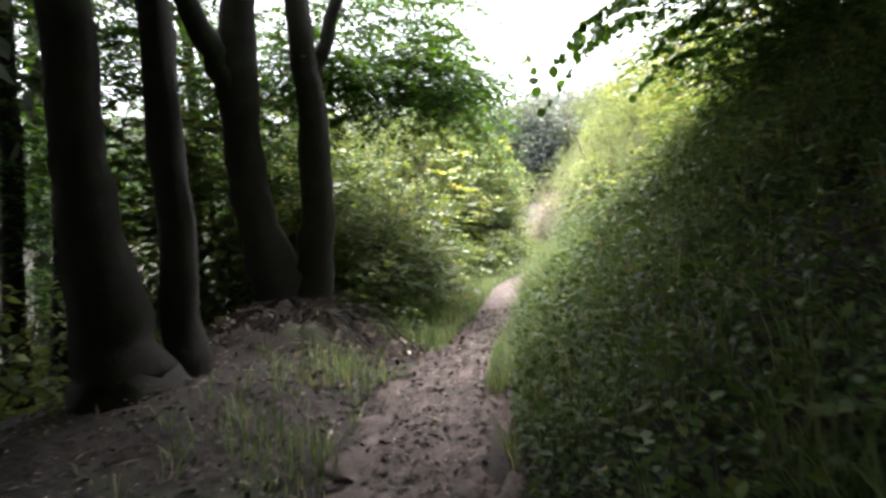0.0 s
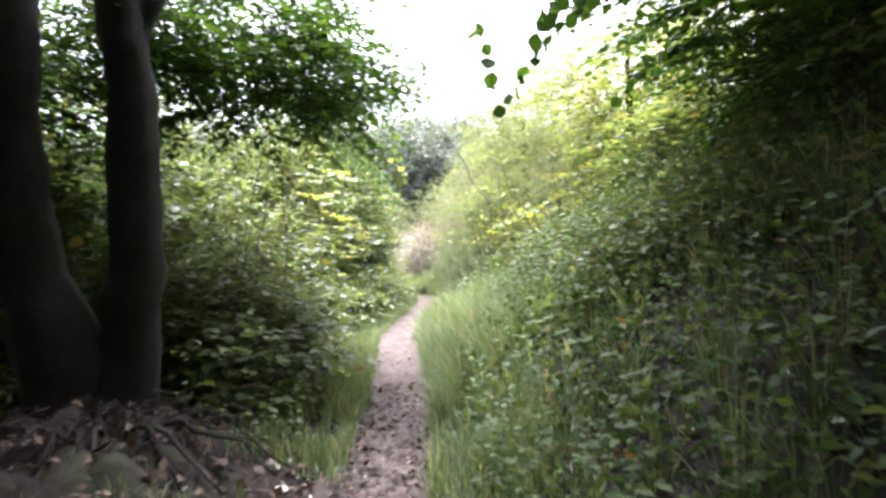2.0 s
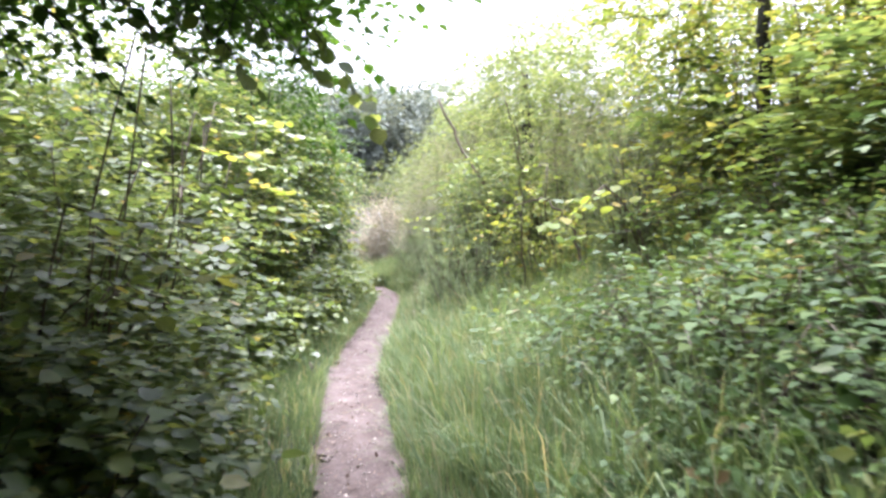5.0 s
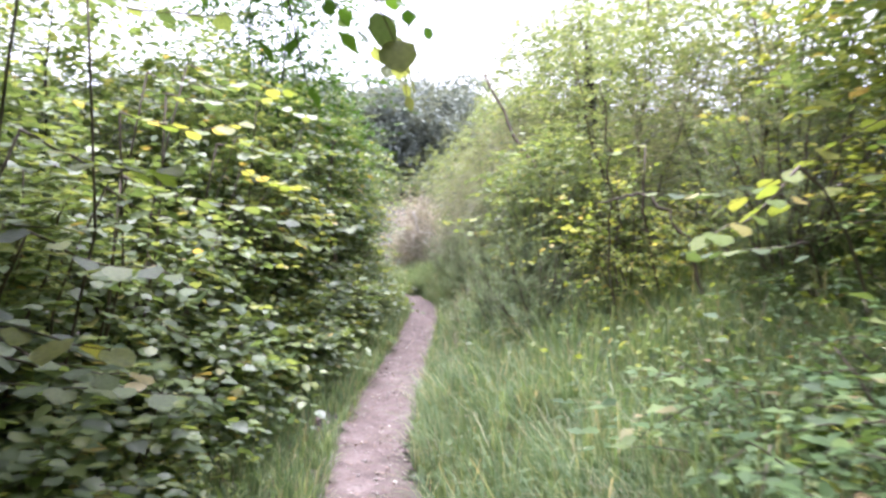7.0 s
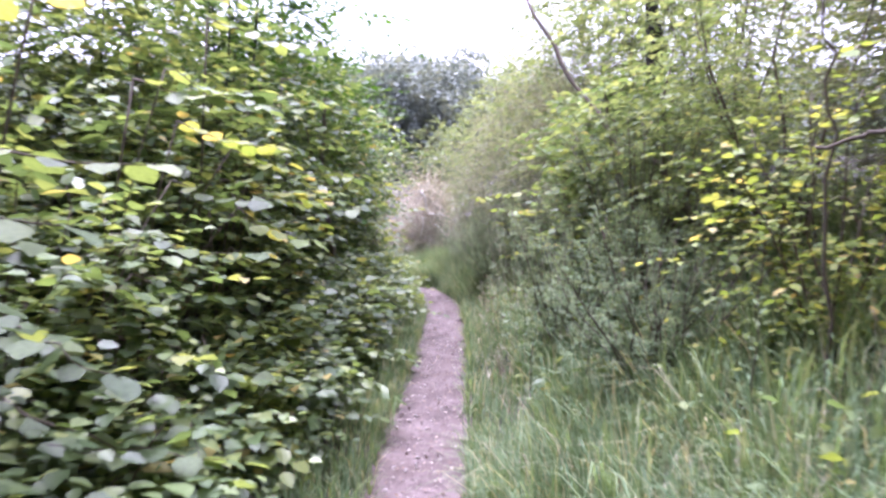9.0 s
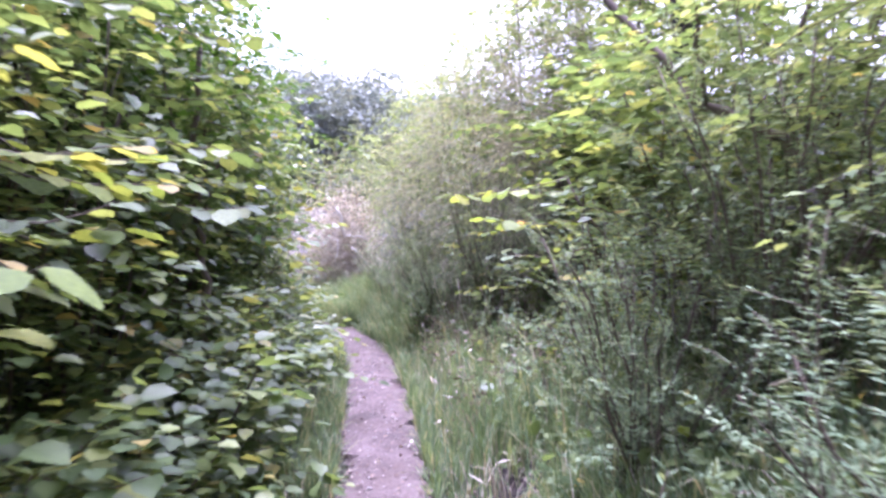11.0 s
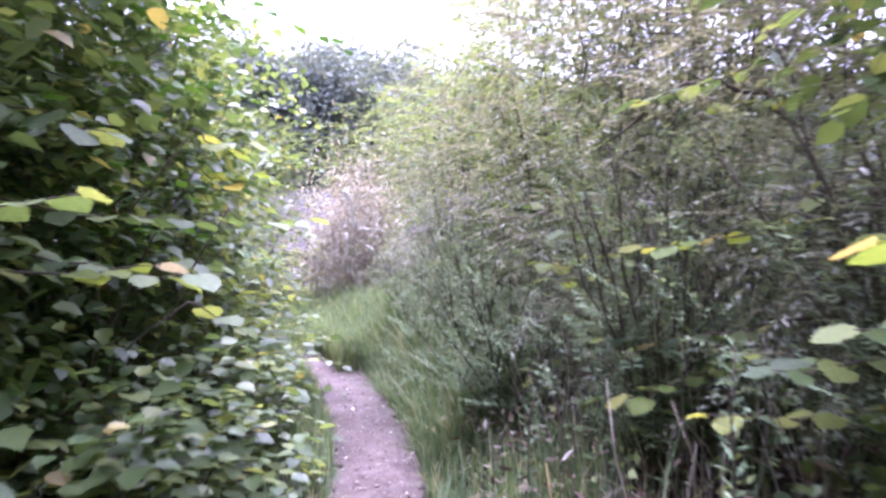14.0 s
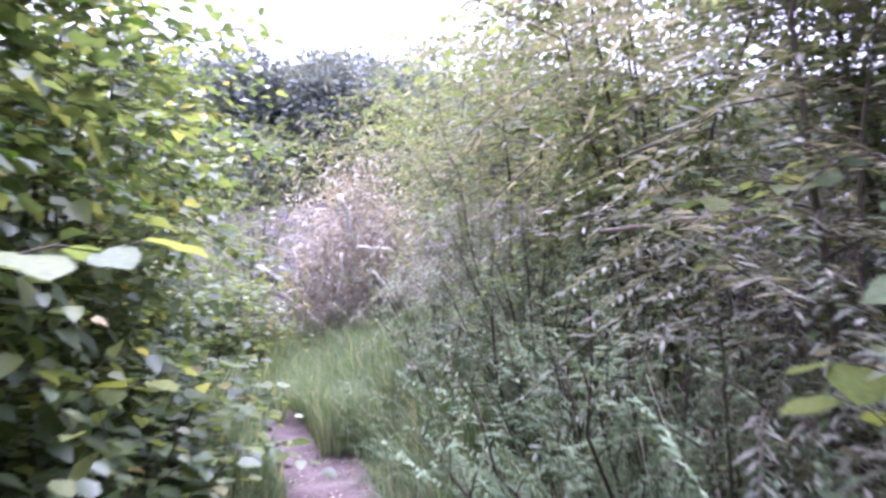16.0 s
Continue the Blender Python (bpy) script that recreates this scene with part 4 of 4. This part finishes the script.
for k, (a, b) in enumerate([((2.9, 14.9, 2.2), (2.45, 15.2, 2.2)), ((3.0, 14.6, 2.25), (2.6, 14.75, 2.26)), ((3.05, 15.1, 2.05), (2.6, 15.35, 2.02)), ((3.2, 14.8, 1.95), (2.85, 15.0, 1.92)), ((3.1, 15.3, 2.4), (2.65, 15.7, 2.38)),
                            ((3.9, 17.3, 2.9), (3.45, 17.6, 2.72)), ((3.8, 17.0, 2.3), (3.3, 17.3, 2.2)), ((3.7, 16.4, 2.0), (3.2, 16.7, 1.95)), ((3.4, 12.8, 2.5), (2.9, 13.1, 2.45)), ((3.0, 12.0, 2.2), (2.55, 12.2, 2.2)),
                            ((2.9, 10.6, 2.4), (2.4, 10.7, 2.35)), ((2.7, 10.0, 2.1), (2.25, 10.1, 2.05))]):
    spray("hazel_spray", "spray of light green hazel leaves over the bank", a, b, 13, 0.085, YOUNG if k % 3 == 0 else HAZEL, 80 + k, foot(a[0] + 0.25, a[1]), -0.02, 0.1)
rq = np.random.default_rng(19)
for k in range(9):
    y = rq.uniform(15.6, 17.6)
    z = float(land(3.4, y)) + rq.uniform(0.1, 1.0)
    spray("hazel_spray", "spray of light green hazel leaves over the bank", (3.75, y, z + 0.1), (off(y, rq.uniform(0.8, 1.0)), y + rq.uniform(-0.2, 0.4), z), 12, 0.085, YOUNG if k % 4 == 0 else HAZEL, 400 + k, foot(4.0, y), -0.02, 0.1)
for k, (a, b) in enumerate([((3.62, 17.15, 1.85), (3.18, 17.3, 1.72)), ((3.85, 17.8, 2.35), (3.38, 18.0, 2.25)), ((4.2, 17.35, 2.85), (3.78, 17.53, 2.72)), ((4.15, 17.2, 2.4), (3.72, 17.34, 2.29)), ((3.75, 18.0, 2.2), (3.31, 18.1, 2.12)), ((3.95, 18.6, 2.5), (3.5, 18.8, 2.4))]):
    spray("hazel_spray", "spray of yellowing hazel leaves among grey scrub", a, b, 12, 0.085, YOUNG if k % 2 == 0 else HAZEL, 500 + k, foot(a[0] + 0.3, a[1]), -0.02, 0.1)
for k, (a, b, count, size, mat) in enumerate([
        ((0.45, 13.2, 2.17), (0.82, 13.05, 2.01), 7, 0.1, YOUNG), ((0.42, 13.12, 1.97), (0.76, 13.04, 1.92), 6, 0.095, YOUNG),
        ((1.92, 18.17, 2.62), (2.12, 18.11, 2.57), 5, 0.1, YOUNG), ((1.93, 18.1, 2.47), (2.14, 18.12, 2.46), 5, 0.095, YOUNG), ((1.9, 18.18, 1.96), (2.23, 18.22, 1.9), 6, 0.11, HAZEL), ((2.05, 18.45, 2.33), (2.4, 18.47, 2.3), 7, 0.1, HAZEL),
        ((-0.45, 8.9, 1.78), (-0.2, 8.79, 1.62), 6, 0.09, YOUNG), ((0.4, 13.5, 2.5), (0.72, 13.4, 2.42), 7, 0.09, YOUNG)]):
    spray("hazel_spray", "spray of yellow-green hazel leaves standing out of the hedge", a, b, count, size, mat, 700 + k, foot(a[0] - 0.75, a[1] + 0.5), thick=0.0035)
for k, (a, b, count, size, mat) in enumerate([
        ((3.55, 14.9, 2.74), (3.2, 15.06, 2.56), 8, 0.09, YOUNG), ((3.6, 15.03, 2.84), (3.32, 15.17, 2.76), 7, 0.09, YOUNG), ((4.55, 18.9, 2.3), (4.0, 19.2, 2.38), 9, 0.085, YOUNG),
        ((3.72, 17.85, 2.1), (3.42, 18.2, 2.05), 7, 0.1, YOUNG), ((3.2, 9.59, 2.85), (2.32, 10.0, 2.24), 15, 0.095, YOUNG), ((3.0, 9.45, 2.5), (2.38, 9.85, 2.24), 11, 0.09, YOUNG), ((3.4, 10.0, 3.0), (2.8, 10.2, 2.7), 12, 0.09, YOUNG),
        ((3.1, 15.1, 1.58), (2.8, 15.25, 1.56), 6, 0.1, HAZEL)]):
    spray("yellow_spray", "arching spray of yellow-green hazel leaves", a, b, count, size, mat, 720 + k, foot(a[0] + 0.35, a[1]), -0.02, 0.1, 0.004)
for k, (a, b) in enumerate([((1.4, 5.1, 3.15), (0.78, 5.35, 2.62)), ((1.6, 5.2, 3.2), (1.05, 5.3, 2.8)), ((-0.2, 8.2, 3.65), (0.55, 8.4, 3.28)), ((0.0, 8.6, 3.6), (0.75, 8.8, 3.32)), ((-0.4, 8.0, 3.5), (0.35, 8.1, 3.1))]):
    spray("hanging_beech_spray", "dark hanging leafy spray over the path", a, b, 20, 0.085, BEECH, 780 + k, None, 0.12, 0.7, 0.004)
for k, (a, b, count) in enumerate([((-0.2, 8.6, 2.9), (0.17, 8.67, 2.6), 11), ((0.1, 8.8, 2.95), (0.49, 8.78, 2.62), 11), ((0.35, 8.9, 3.0), (0.76, 8.89, 2.44), 13), ((-0.5, 8.5, 2.9), (-0.1, 8.6, 2.66), 10), ((0.95, 10.6, 3.1), (1.05, 10.62, 2.72), 7), ((0.75, 5.95, 3.0), (0.83, 5.87, 2.5), 7)]):
    spray("hanging_hazel_spray", "dark hanging leafy spray over the path against the sky", a, b, count, 0.085, HAZEL if k < 5 else BEECH, 740 + k, None, 0.06, 0.5, 0.004)
ry = np.random.default_rng(29)
for k in range(16):
    y = ry.uniform(12.6, 15.6)
    z = float(land(off(y, -0.9), y)) + ry.uniform(0.35, 2.0)
    spray("hazel_spray", "spray of broad glossy hazel leaves leaning over the path edge", (off(y, -1.25), y, z + 0.1), (off(y, ry.uniform(-0.8, -0.62)), y - ry.uniform(0.0, 0.3), z), 11, ry.uniform(0.09, 0.11), YOUNG if k % 3 == 0 else HAZEL, 760 + k, foot(off(y, -1.5), y), thick=0.004)
rs = np.random.default_rng(9)
for k in range(64):
    y = rs.uniform(8.6, 21.5)
    z0 = float(land(off(y, -1.2), y))
    h = rs.uniform(0.1, 2.4)
    a = (off(y, -1.35), y + rs.uniform(-0.2, 0.2), z0 + h + 0.2)
    b = (off(y, rs.uniform(-0.85, -0.6)), y - rs.uniform(0.0, 0.4), z0 + h + rs.uniform(-0.05, 0.2))
    spray("hazel_spray", "spray of broad green hazel leaves reaching to the path", a, b, 12, rs.uniform(0.085, 0.11), YOUNG if k % 5 == 0 else HAZEL, 300 + k, foot(off(y, -1.6), y))


# ---- grass, herbs, litter and stones ----
def scatter(n, y0, y1, d0, d1, rr):
    y = rr.uniform(y0, y1, n)
    d = rr.uniform(d0, d1, n)
    x = smooth_at(y, PATH_X) + d
    return x, y, land(x, y), d


def grass(name, label, n, y0, y1, d0, d1, height, seed, clump=0.0, mat=GRASS, width=0.0038):
    """Blades that taper and bow over, thicker in tufts."""
    rr = np.random.default_rng(seed)
    x, y, z, d = scatter(n, y0, y1, d0, d1, rr)
    keep = (np.sin(x * 5.1 + 1.3 * np.sin(y * 3.3)) + np.sin(y * 4.3 + x * 2) + rr.normal(size=n)) > clump
    x, y, z, d = x[keep], y[keep], z[keep], d[keep]
    m = len(x)
    h = height * rr.uniform(0.45, 1.25, m)
    a = rr.uniform(0, 2 * np.pi, m)
    bow = h * rr.uniform(0.15, 0.75, m)
    dx, dy = np.cos(a), np.sin(a)
    w = width * rr.uniform(0.6, 1.4, m)
    base = np.stack([x, y, z - 0.01], 1)
    way = np.stack([dx, dy, np.zeros(m)], 1)
    side = np.stack([-dy, dx, np.zeros(m)], 1) * w[:, None]
    up = np.array([0, 0, 1.0])
    mid = base + way * (bow * 0.25)[:, None] + up * (h * 0.6)[:, None]
    tip = base + way * bow[:, None] + up * (h * rr.uniform(0.75, 1.0, m))[:, None]
    v = np.stack([base - side, base + side, mid + side * 0.8, mid - side * 0.8, tip], 1).reshape(-1, 3)
    k = (np.arange(m) * 5)[:, None]
    g4 = Geo()
    g4.add(v, k + np.array([[3, 2, 4]]), k + np.array([[0, 1, 2, 3]]))
    return tagged(new(name, g4.mesh(name, mat)), label, "grass", kind="stuff")


def tufts(name, label, n, y0, y1, d0, d1, height, seed, blades=16, mat=GRASS, width=0.004, spread_out=0.06, lean=(0.0, 0.0)):
    """Tussocks: long blades that rise from one foot, arch outwards and hang at the tip."""
    rr = np.random.default_rng(seed)
    x, y, z, d = scatter(n, y0, y1, d0, d1, rr)
    tall = height * rr.uniform(0.5, 1.3, n)
    k = np.repeat(np.arange(n), blades)
    m = len(k)
    a = rr.uniform(0, 2 * np.pi, m)
    q = rr.uniform(0, 1, m) ** 0.5 * spread_out
    way = np.stack([np.cos(a) + lean[0], np.sin(a) + lean[1], np.zeros(m)], 1)
    side = np.stack([-np.sin(a), np.cos(a), np.zeros(m)], 1) * (width * rr.uniform(0.6, 1.4, m))[:, None]
    base = np.stack([x[k], y[k], z[k] - 0.015], 1) + way * q[:, None]
    h = tall[k] * rr.uniform(0.45, 1.1, m)
    bow = h * rr.uniform(0.1, 0.95, m) ** 1.3
    v = []
    for u, w in ((0.0, 0.7), (0.4, 1.0), (0.75, 0.75)):
        p = base + way * (bow * u ** 2)[:, None] + np.array([0, 0, 1.0]) * (h * (u - 0.22 * (bow / h) * u ** 3))[:, None]
        v += [p - side * w, p + side * w]
    v.append(base + way * (bow * 1.05)[:, None] + np.array([0, 0, 1.0]) * (h * (1 - 0.4 * bow / h))[:, None])
    f = (np.arange(m) * 7)[:, None]
    g4 = Geo()
    g4.add(np.stack(v, 1).reshape(-1, 3), f + np.array([[4, 5, 6]]), np.concatenate([f + np.array([[0, 1, 3, 2]]), f + np.array([[2, 3, 5, 4]])]))
    return tagged(new(name, g4.mesh(name, mat)), label, "grass", kind="stuff")


def herbs(name, label, n, y0, y1, d0, d1, height, shape, size, mat, seed, category="undergrowth", flat=1.0, clump=-9.0):
    rr = np.random.default_rng(seed)
    x, y, z, d = scatter(n, y0, y1, d0, d1, rr)
    keep = (np.sin(x * 3.1 + 1.3 * np.sin(y * 2.3)) + np.sin(y * 2.7 + x * 2) + rr.normal(size=n) * 0.6) > clump
    x, y, z = x[keep], y[keep], z[keep]
    n = len(x)
    p = np.stack([x, y, z + np.where(np.abs(d[keep]) < 0.3, 0.034, 0.012) + height * rr.uniform(0, 1, n) ** 1.5], 1)
    ax = rr.normal(size=(n, 3)) * np.array([1, 1, 0.35])
    nm = np.array([0, 0, flat]) + rr.normal(size=(n, 3)) * 0.5
    g4 = Geo()
    put_leaves(g4, shape, p, ax, nm, size * rr.uniform(0.5, 1.3, n))
    return tagged(new(name, g4.mesh(name, mat)), label, category, kind="stuff")


grass("verge_grass", "bright green grass fringing the footpath", 25000, 6.3, 24, -0.92, -0.24, 0.21, 1, -0.6)
grass("verge_grass", "bright green grass fringing the footpath", 27000, 4.8, 24, 0.24, 0.86, 0.25, 2, -0.6)
grass("bank_grass", "long pale green grass on the sunny bank", 48000, 8.2, 14.5, 0.6, 2.6, 0.26, 3, -0.5)
grass("bank_grass", "tall grass growing among the broom", 9000, 14.5, 24, 0.5, 1.6, 0.45, 5, 0.0)
grass("verge_grass", "sparse grass beside the tree roots", 2200, 3.0, 6.5, -1.2, -0.4, 0.2, 6, 1.2)
grass("path_end_grass", "soft bright grass closing over the path end", 14000, 21.8, 25.0, 0.05, 0.95, 0.42, 7, -1.5)
grass("path_end_grass", "soft bright grass closing over the path end", 6000, 23.4, 26.0, -1.0, 0.3, 0.35, 9, -1.5)
grass("tall_grass", "broad arching grass blades on the bank", 5000, 8.4, 12.5, 1.3, 2.6, 0.36, 8, 0.5, GRASS, 0.005)
tufts("feathery_grass", "soft feathery bright grass leaning over the path edge", 420, 6.6, 12.5, 0.38, 1.2, 0.46, 51, 30, GRASS, 0.0026, 0.1, (-0.25, -0.1))
tufts("grass_tussocks", "long arching grass tussocks on the sunny bank", 800, 8.0, 15.0, 0.7, 3.2, 0.36, 52, 18, GRASS, 0.0046)
tufts("grass_tussocks", "dark thin grass tussocks on the shaded bank", 620, 0.8, 8.0, 0.4, 3.2, 0.36, 53, 15, GRASS, 0.0034)
tufts("edge_grass", "ragged grass tufts hanging over the path edge", 420, 5.5, 22.0, 0.26, 0.4, 0.16, 54, 12, GRASS, 0.003, 0.05, (-0.3, 0))
tufts("edge_grass", "ragged grass tufts hanging over the path edge", 360, 6.0, 22.0, -0.42, -0.27, 0.16, 55, 12, GRASS, 0.003, 0.05, (0.3, 0))
tufts("straw_tussocks", "pale dry grass tussocks among the green", 330, 9.0, 21.0, 0.35, 2.0, 0.32, 56, 12, STRAW, 0.0024)
tufts("edge_grass", "sparse grass tufts on the dark soil beside the path", 90, 0.8, 6.5, -1.5, -0.45, 0.17, 57, 10, GRASS, 0.003)
tufts("path_end_grass", "long bright grass standing over the path end", 260, 22.8, 26.5, -0.9, 0.6, 0.5, 59, 22, GRASS, 0.004)
tufts("soft_grass", "soft bright grass drooping over the bend of the path", 170, 19.0, 23.5, 0.36, 0.9, 0.55, 58, 30, GRASS, 0.0028, 0.1, (-0.3, -0.2))


def willowherb(x, y, height, seed):
    """A straight stalk with narrow leaves all the way up, closer set at the tip."""
    rr = np.random.default_rng(seed)
    root = tagged(new("willowherb"), "tall upright herb with narrow grey-green leaves", "herb", "tall herbs")
    root.location = foot(x, y, 0.02)
    tip = np.array([rr.normal() * 0.06, rr.normal() * 0.06, height])
    line = bend(np.zeros(3), tip, 7, 0.0, 0.008, rr)
    g5 = Geo()
    tube(g5, line, np.linspace(0.005, 0.002, 7), 5)
    part("stalk", g5, TWIG, root, smooth=True)
    n = int(height * 60)
    u = 0.2 + 0.8 * np.linspace(0, 1, n) ** 0.85
    p = np.stack([np.interp(u * 6, np.arange(7), line[:, c]) for c in range(3)], 1)
    a = np.arange(n) * 2.399
    ax = np.stack([np.cos(a), np.sin(a), 0.55 - 0.5 * (1 - u) + rr.normal(size=n) * 0.15], 1)
    g5 = Geo()
    put_leaves(g5, SLIM, p, ax, np.array([0, 0, 1.0]) - ax * 0.3, 0.085 * rr.uniform(0.7, 1.2, n) * (1.15 - 0.6 * u))
    part("foliage", g5, BROOM, root, kind="stuff")


rw = np.random.default_rng(61)
for k, (x, y, h) in enumerate([(2.28, 13.0, 1.05), (2.55, 13.25, 0.9), (2.95, 13.0, 1.2), (2.75, 13.6, 1.1), (2.05, 13.3, 0.6), (3.1, 16.6, 0.9), (3.35, 17.2, 1.0), (3.15, 17.9, 0.8), (3.6, 18.6, 1.0), (3.5, 19.4, 0.9), (2.3, 11.6, 0.6), (2.6, 12.0, 0.7)]):
    willowherb(x, y, h, 800 + k)
herbs("bank_herbs", "low green herbs and ivy over the shaded bank", 15000, 5.6, 9.3, 0.95, 4.5, 0.34, OVAL, 0.072, HAZEL, 11, clump=-0.5)
herbs("sparse_herbs", "sparse dull herbs and ivy on the dark soil bank", 42000, 1.4, 7.6, 0.45, 4.0, 0.4, OVAL, 0.052, BRAMBLE, 111, clump=-2.0)
herbs("bank_litter", "dark dead leaves lying on the soil bank", 9000, 0.8, 8.0, 0.3, 4.2, 0.02, OVAL, 0.045, DARK_DEAD, 112, "leaf litter", 2.0)
herbs("pale_scraps", "pale dry leaf scraps glinting on the bank", 150, 1.5, 7.5, 0.7, 3.4, 0.06, OVAL, 0.04, SCRAP, 113, "leaf litter", 1.5)
herbs("bank_herbs", "low leafy herbs over the bank", 14000, 6.0, 15, 0.9, 3.6, 0.3, DIAMOND, 0.052, THORN, 12, clump=-0.1)
herbs("bank_weeds", "clumps of yellow-green leafy weeds in the bank grass", 5200, 7.6, 14.2, 0.95, 3.2, 0.36, OVAL, 0.055, YOUNG, 26, clump=0.55)
herbs("hedge_foot_herbs", "low leafy herbs at the foot of the hedge", 8000, 6.5, 23, -1.9, -0.55, 0.35, OVAL, 0.06, HAZEL, 13)
herbs("scrub_foot_herbs", "low leafy herbs under the scrub", 7000, 14, 24, 0.7, 2.6, 0.4, OVAL, 0.055, THORN, 14)
herbs("slope_herbs", "green undergrowth falling away under the trees", 20000, 4, 17, -9.0, -2.3, 0.9, DIAMOND, 0.105, HAZEL, 15)
herbs("leaf_litter", "dead brown leaves strewn over soil", 10000, 0.3, 8.5, -2.8, 0.5, 0.01, OVAL, 0.052, DARK_DEAD, 16, "leaf litter", 3.0)
herbs("leaf_litter", "dry curled leaves among the dark litter", 2000, 0.3, 8.5, -2.6, 0.6, 0.014, OVAL, 0.04, DRY, 25, "leaf litter", 3.0)
herbs("leaf_litter", "dry leaf scraps and stalks along the path", 2600, 6, 22, -0.5, 1.4, 0.0, OVAL, 0.035, DRY, 17, "leaf litter", 3.0)
herbs("dead_stalks", "dry grey stalks lying in the grass", 1100, 8, 20, 0.4, 2.4, 0.12, SLIM, 0.13, STRAW, 18, "stalks", 1.5)

herbs("path_litter", "pale leaf scraps and chips trodden into the path", 2600, 0.5, 22, -0.24, 0.24, 0.0, OVAL, 0.026, DRY, 20, "leaf litter", 4.0)
herbs("hollow_herbs", "broad-leaved herbs under the arching hazel", 1300, 12.8, 17, 0.6, 1.7, 0.25, LIGHT, 0.075, HAZEL, 21)
herbs("dry_bracken", "brown dry stalks and leaf scraps between the broom", 5000, 15.5, 21.5, 0.45, 1.7, 0.35, SLIM, 0.07, DRY, 22, "undergrowth", 0.4)
herbs("hedge_foot_litter", "dead leaves and bits of wood under the hedge", 2600, 8, 22, -1.6, -0.3, 0.02, OVAL, 0.055, DRY, 24, "leaf litter", 2.0)
herbs("twig_litter", "fallen twigs and bits of stalk on the soil", 900, 0.3, 9, -2.4, 1.6, 0.01, SLIM, 0.12, DRY, 19, "twigs", 2.0)
g = Geo()
rr = np.random.default_rng(23)
for _ in range(380):
    y = rr.uniform(16.6, 21.5)
    x = off(y, rr.uniform(0.75, 1.9))
    z = float(land(x, y)) - 0.02
    ln = rr.uniform(0.25, 0.7)
    tube(g, bend((x, y, z), (x + rr.normal() * 0.15, y + rr.normal() * 0.15, z + ln), 4, 0.0, 0.015, rr), [0.005, 0.004, 0.003, 0.0015], 3)
tagged(new("dry_stems", g.mesh("dry_stems", STRAW)), "thin dry pale brown stems standing among the broom", "stalks", kind="stuff")

rr = np.random.default_rng(31)
g = Geo()
octa = np.array([(1, 0, 0), (0, 1, 0), (-1, 0, 0), (0, -1, 0), (0, 0, 0.6), (0, 0, -0.6)])
oct_f = np.array([(0, 1, 4), (1, 2, 4), (2, 3, 4), (3, 0, 4), (1, 0, 5), (2, 1, 5), (3, 2, 5), (0, 3, 5)])
for _ in range(1800):
    y = rr.uniform(0.5, 22)
    x = off(y, rr.normal() * 0.16)
    s = rr.uniform(0.003, 0.009) if rr.uniform() < 0.85 else rr.uniform(0.009, 0.018)
    t = rr.uniform(0, 6.28)
    v = octa * s * rr.uniform(0.6, 1.4, (6, 1))
    v = np.stack([v[:, 0] * math.cos(t) - v[:, 1] * math.sin(t), v[:, 0] * math.sin(t) + v[:, 1] * math.cos(t), v[:, 2]], 1)
    g.add(v + np.array([x, y, float(land(x, y)) + 0.026]), oct_f)
tagged(new("pebbles", g.mesh("pebbles", STONE)), "small pale stones pressed into the path", "pebbles", kind="stuff")


# crumpled white scrap in the grass beside the path
sc = np.random.default_rng(31)
bm = bmesh.new()
bmesh.ops.create_icosphere(bm, subdivisions=2, radius=0.035)
for v in bm.verts:
    v.co *= sc.uniform(0.7, 1.25)
    v.co.z *= 0.55
me = bpy.data.meshes.new("paper_scrap")
bm.to_mesh(me)
bm.free()
me.materials.append(SCRAP)
scrap = tagged(new("paper_scrap", me), "crumpled white paper scrap lying beside the path", "litter")
scrap.location = (-0.33, 6.01, float(land(-0.33, 6.01)) + 0.02)
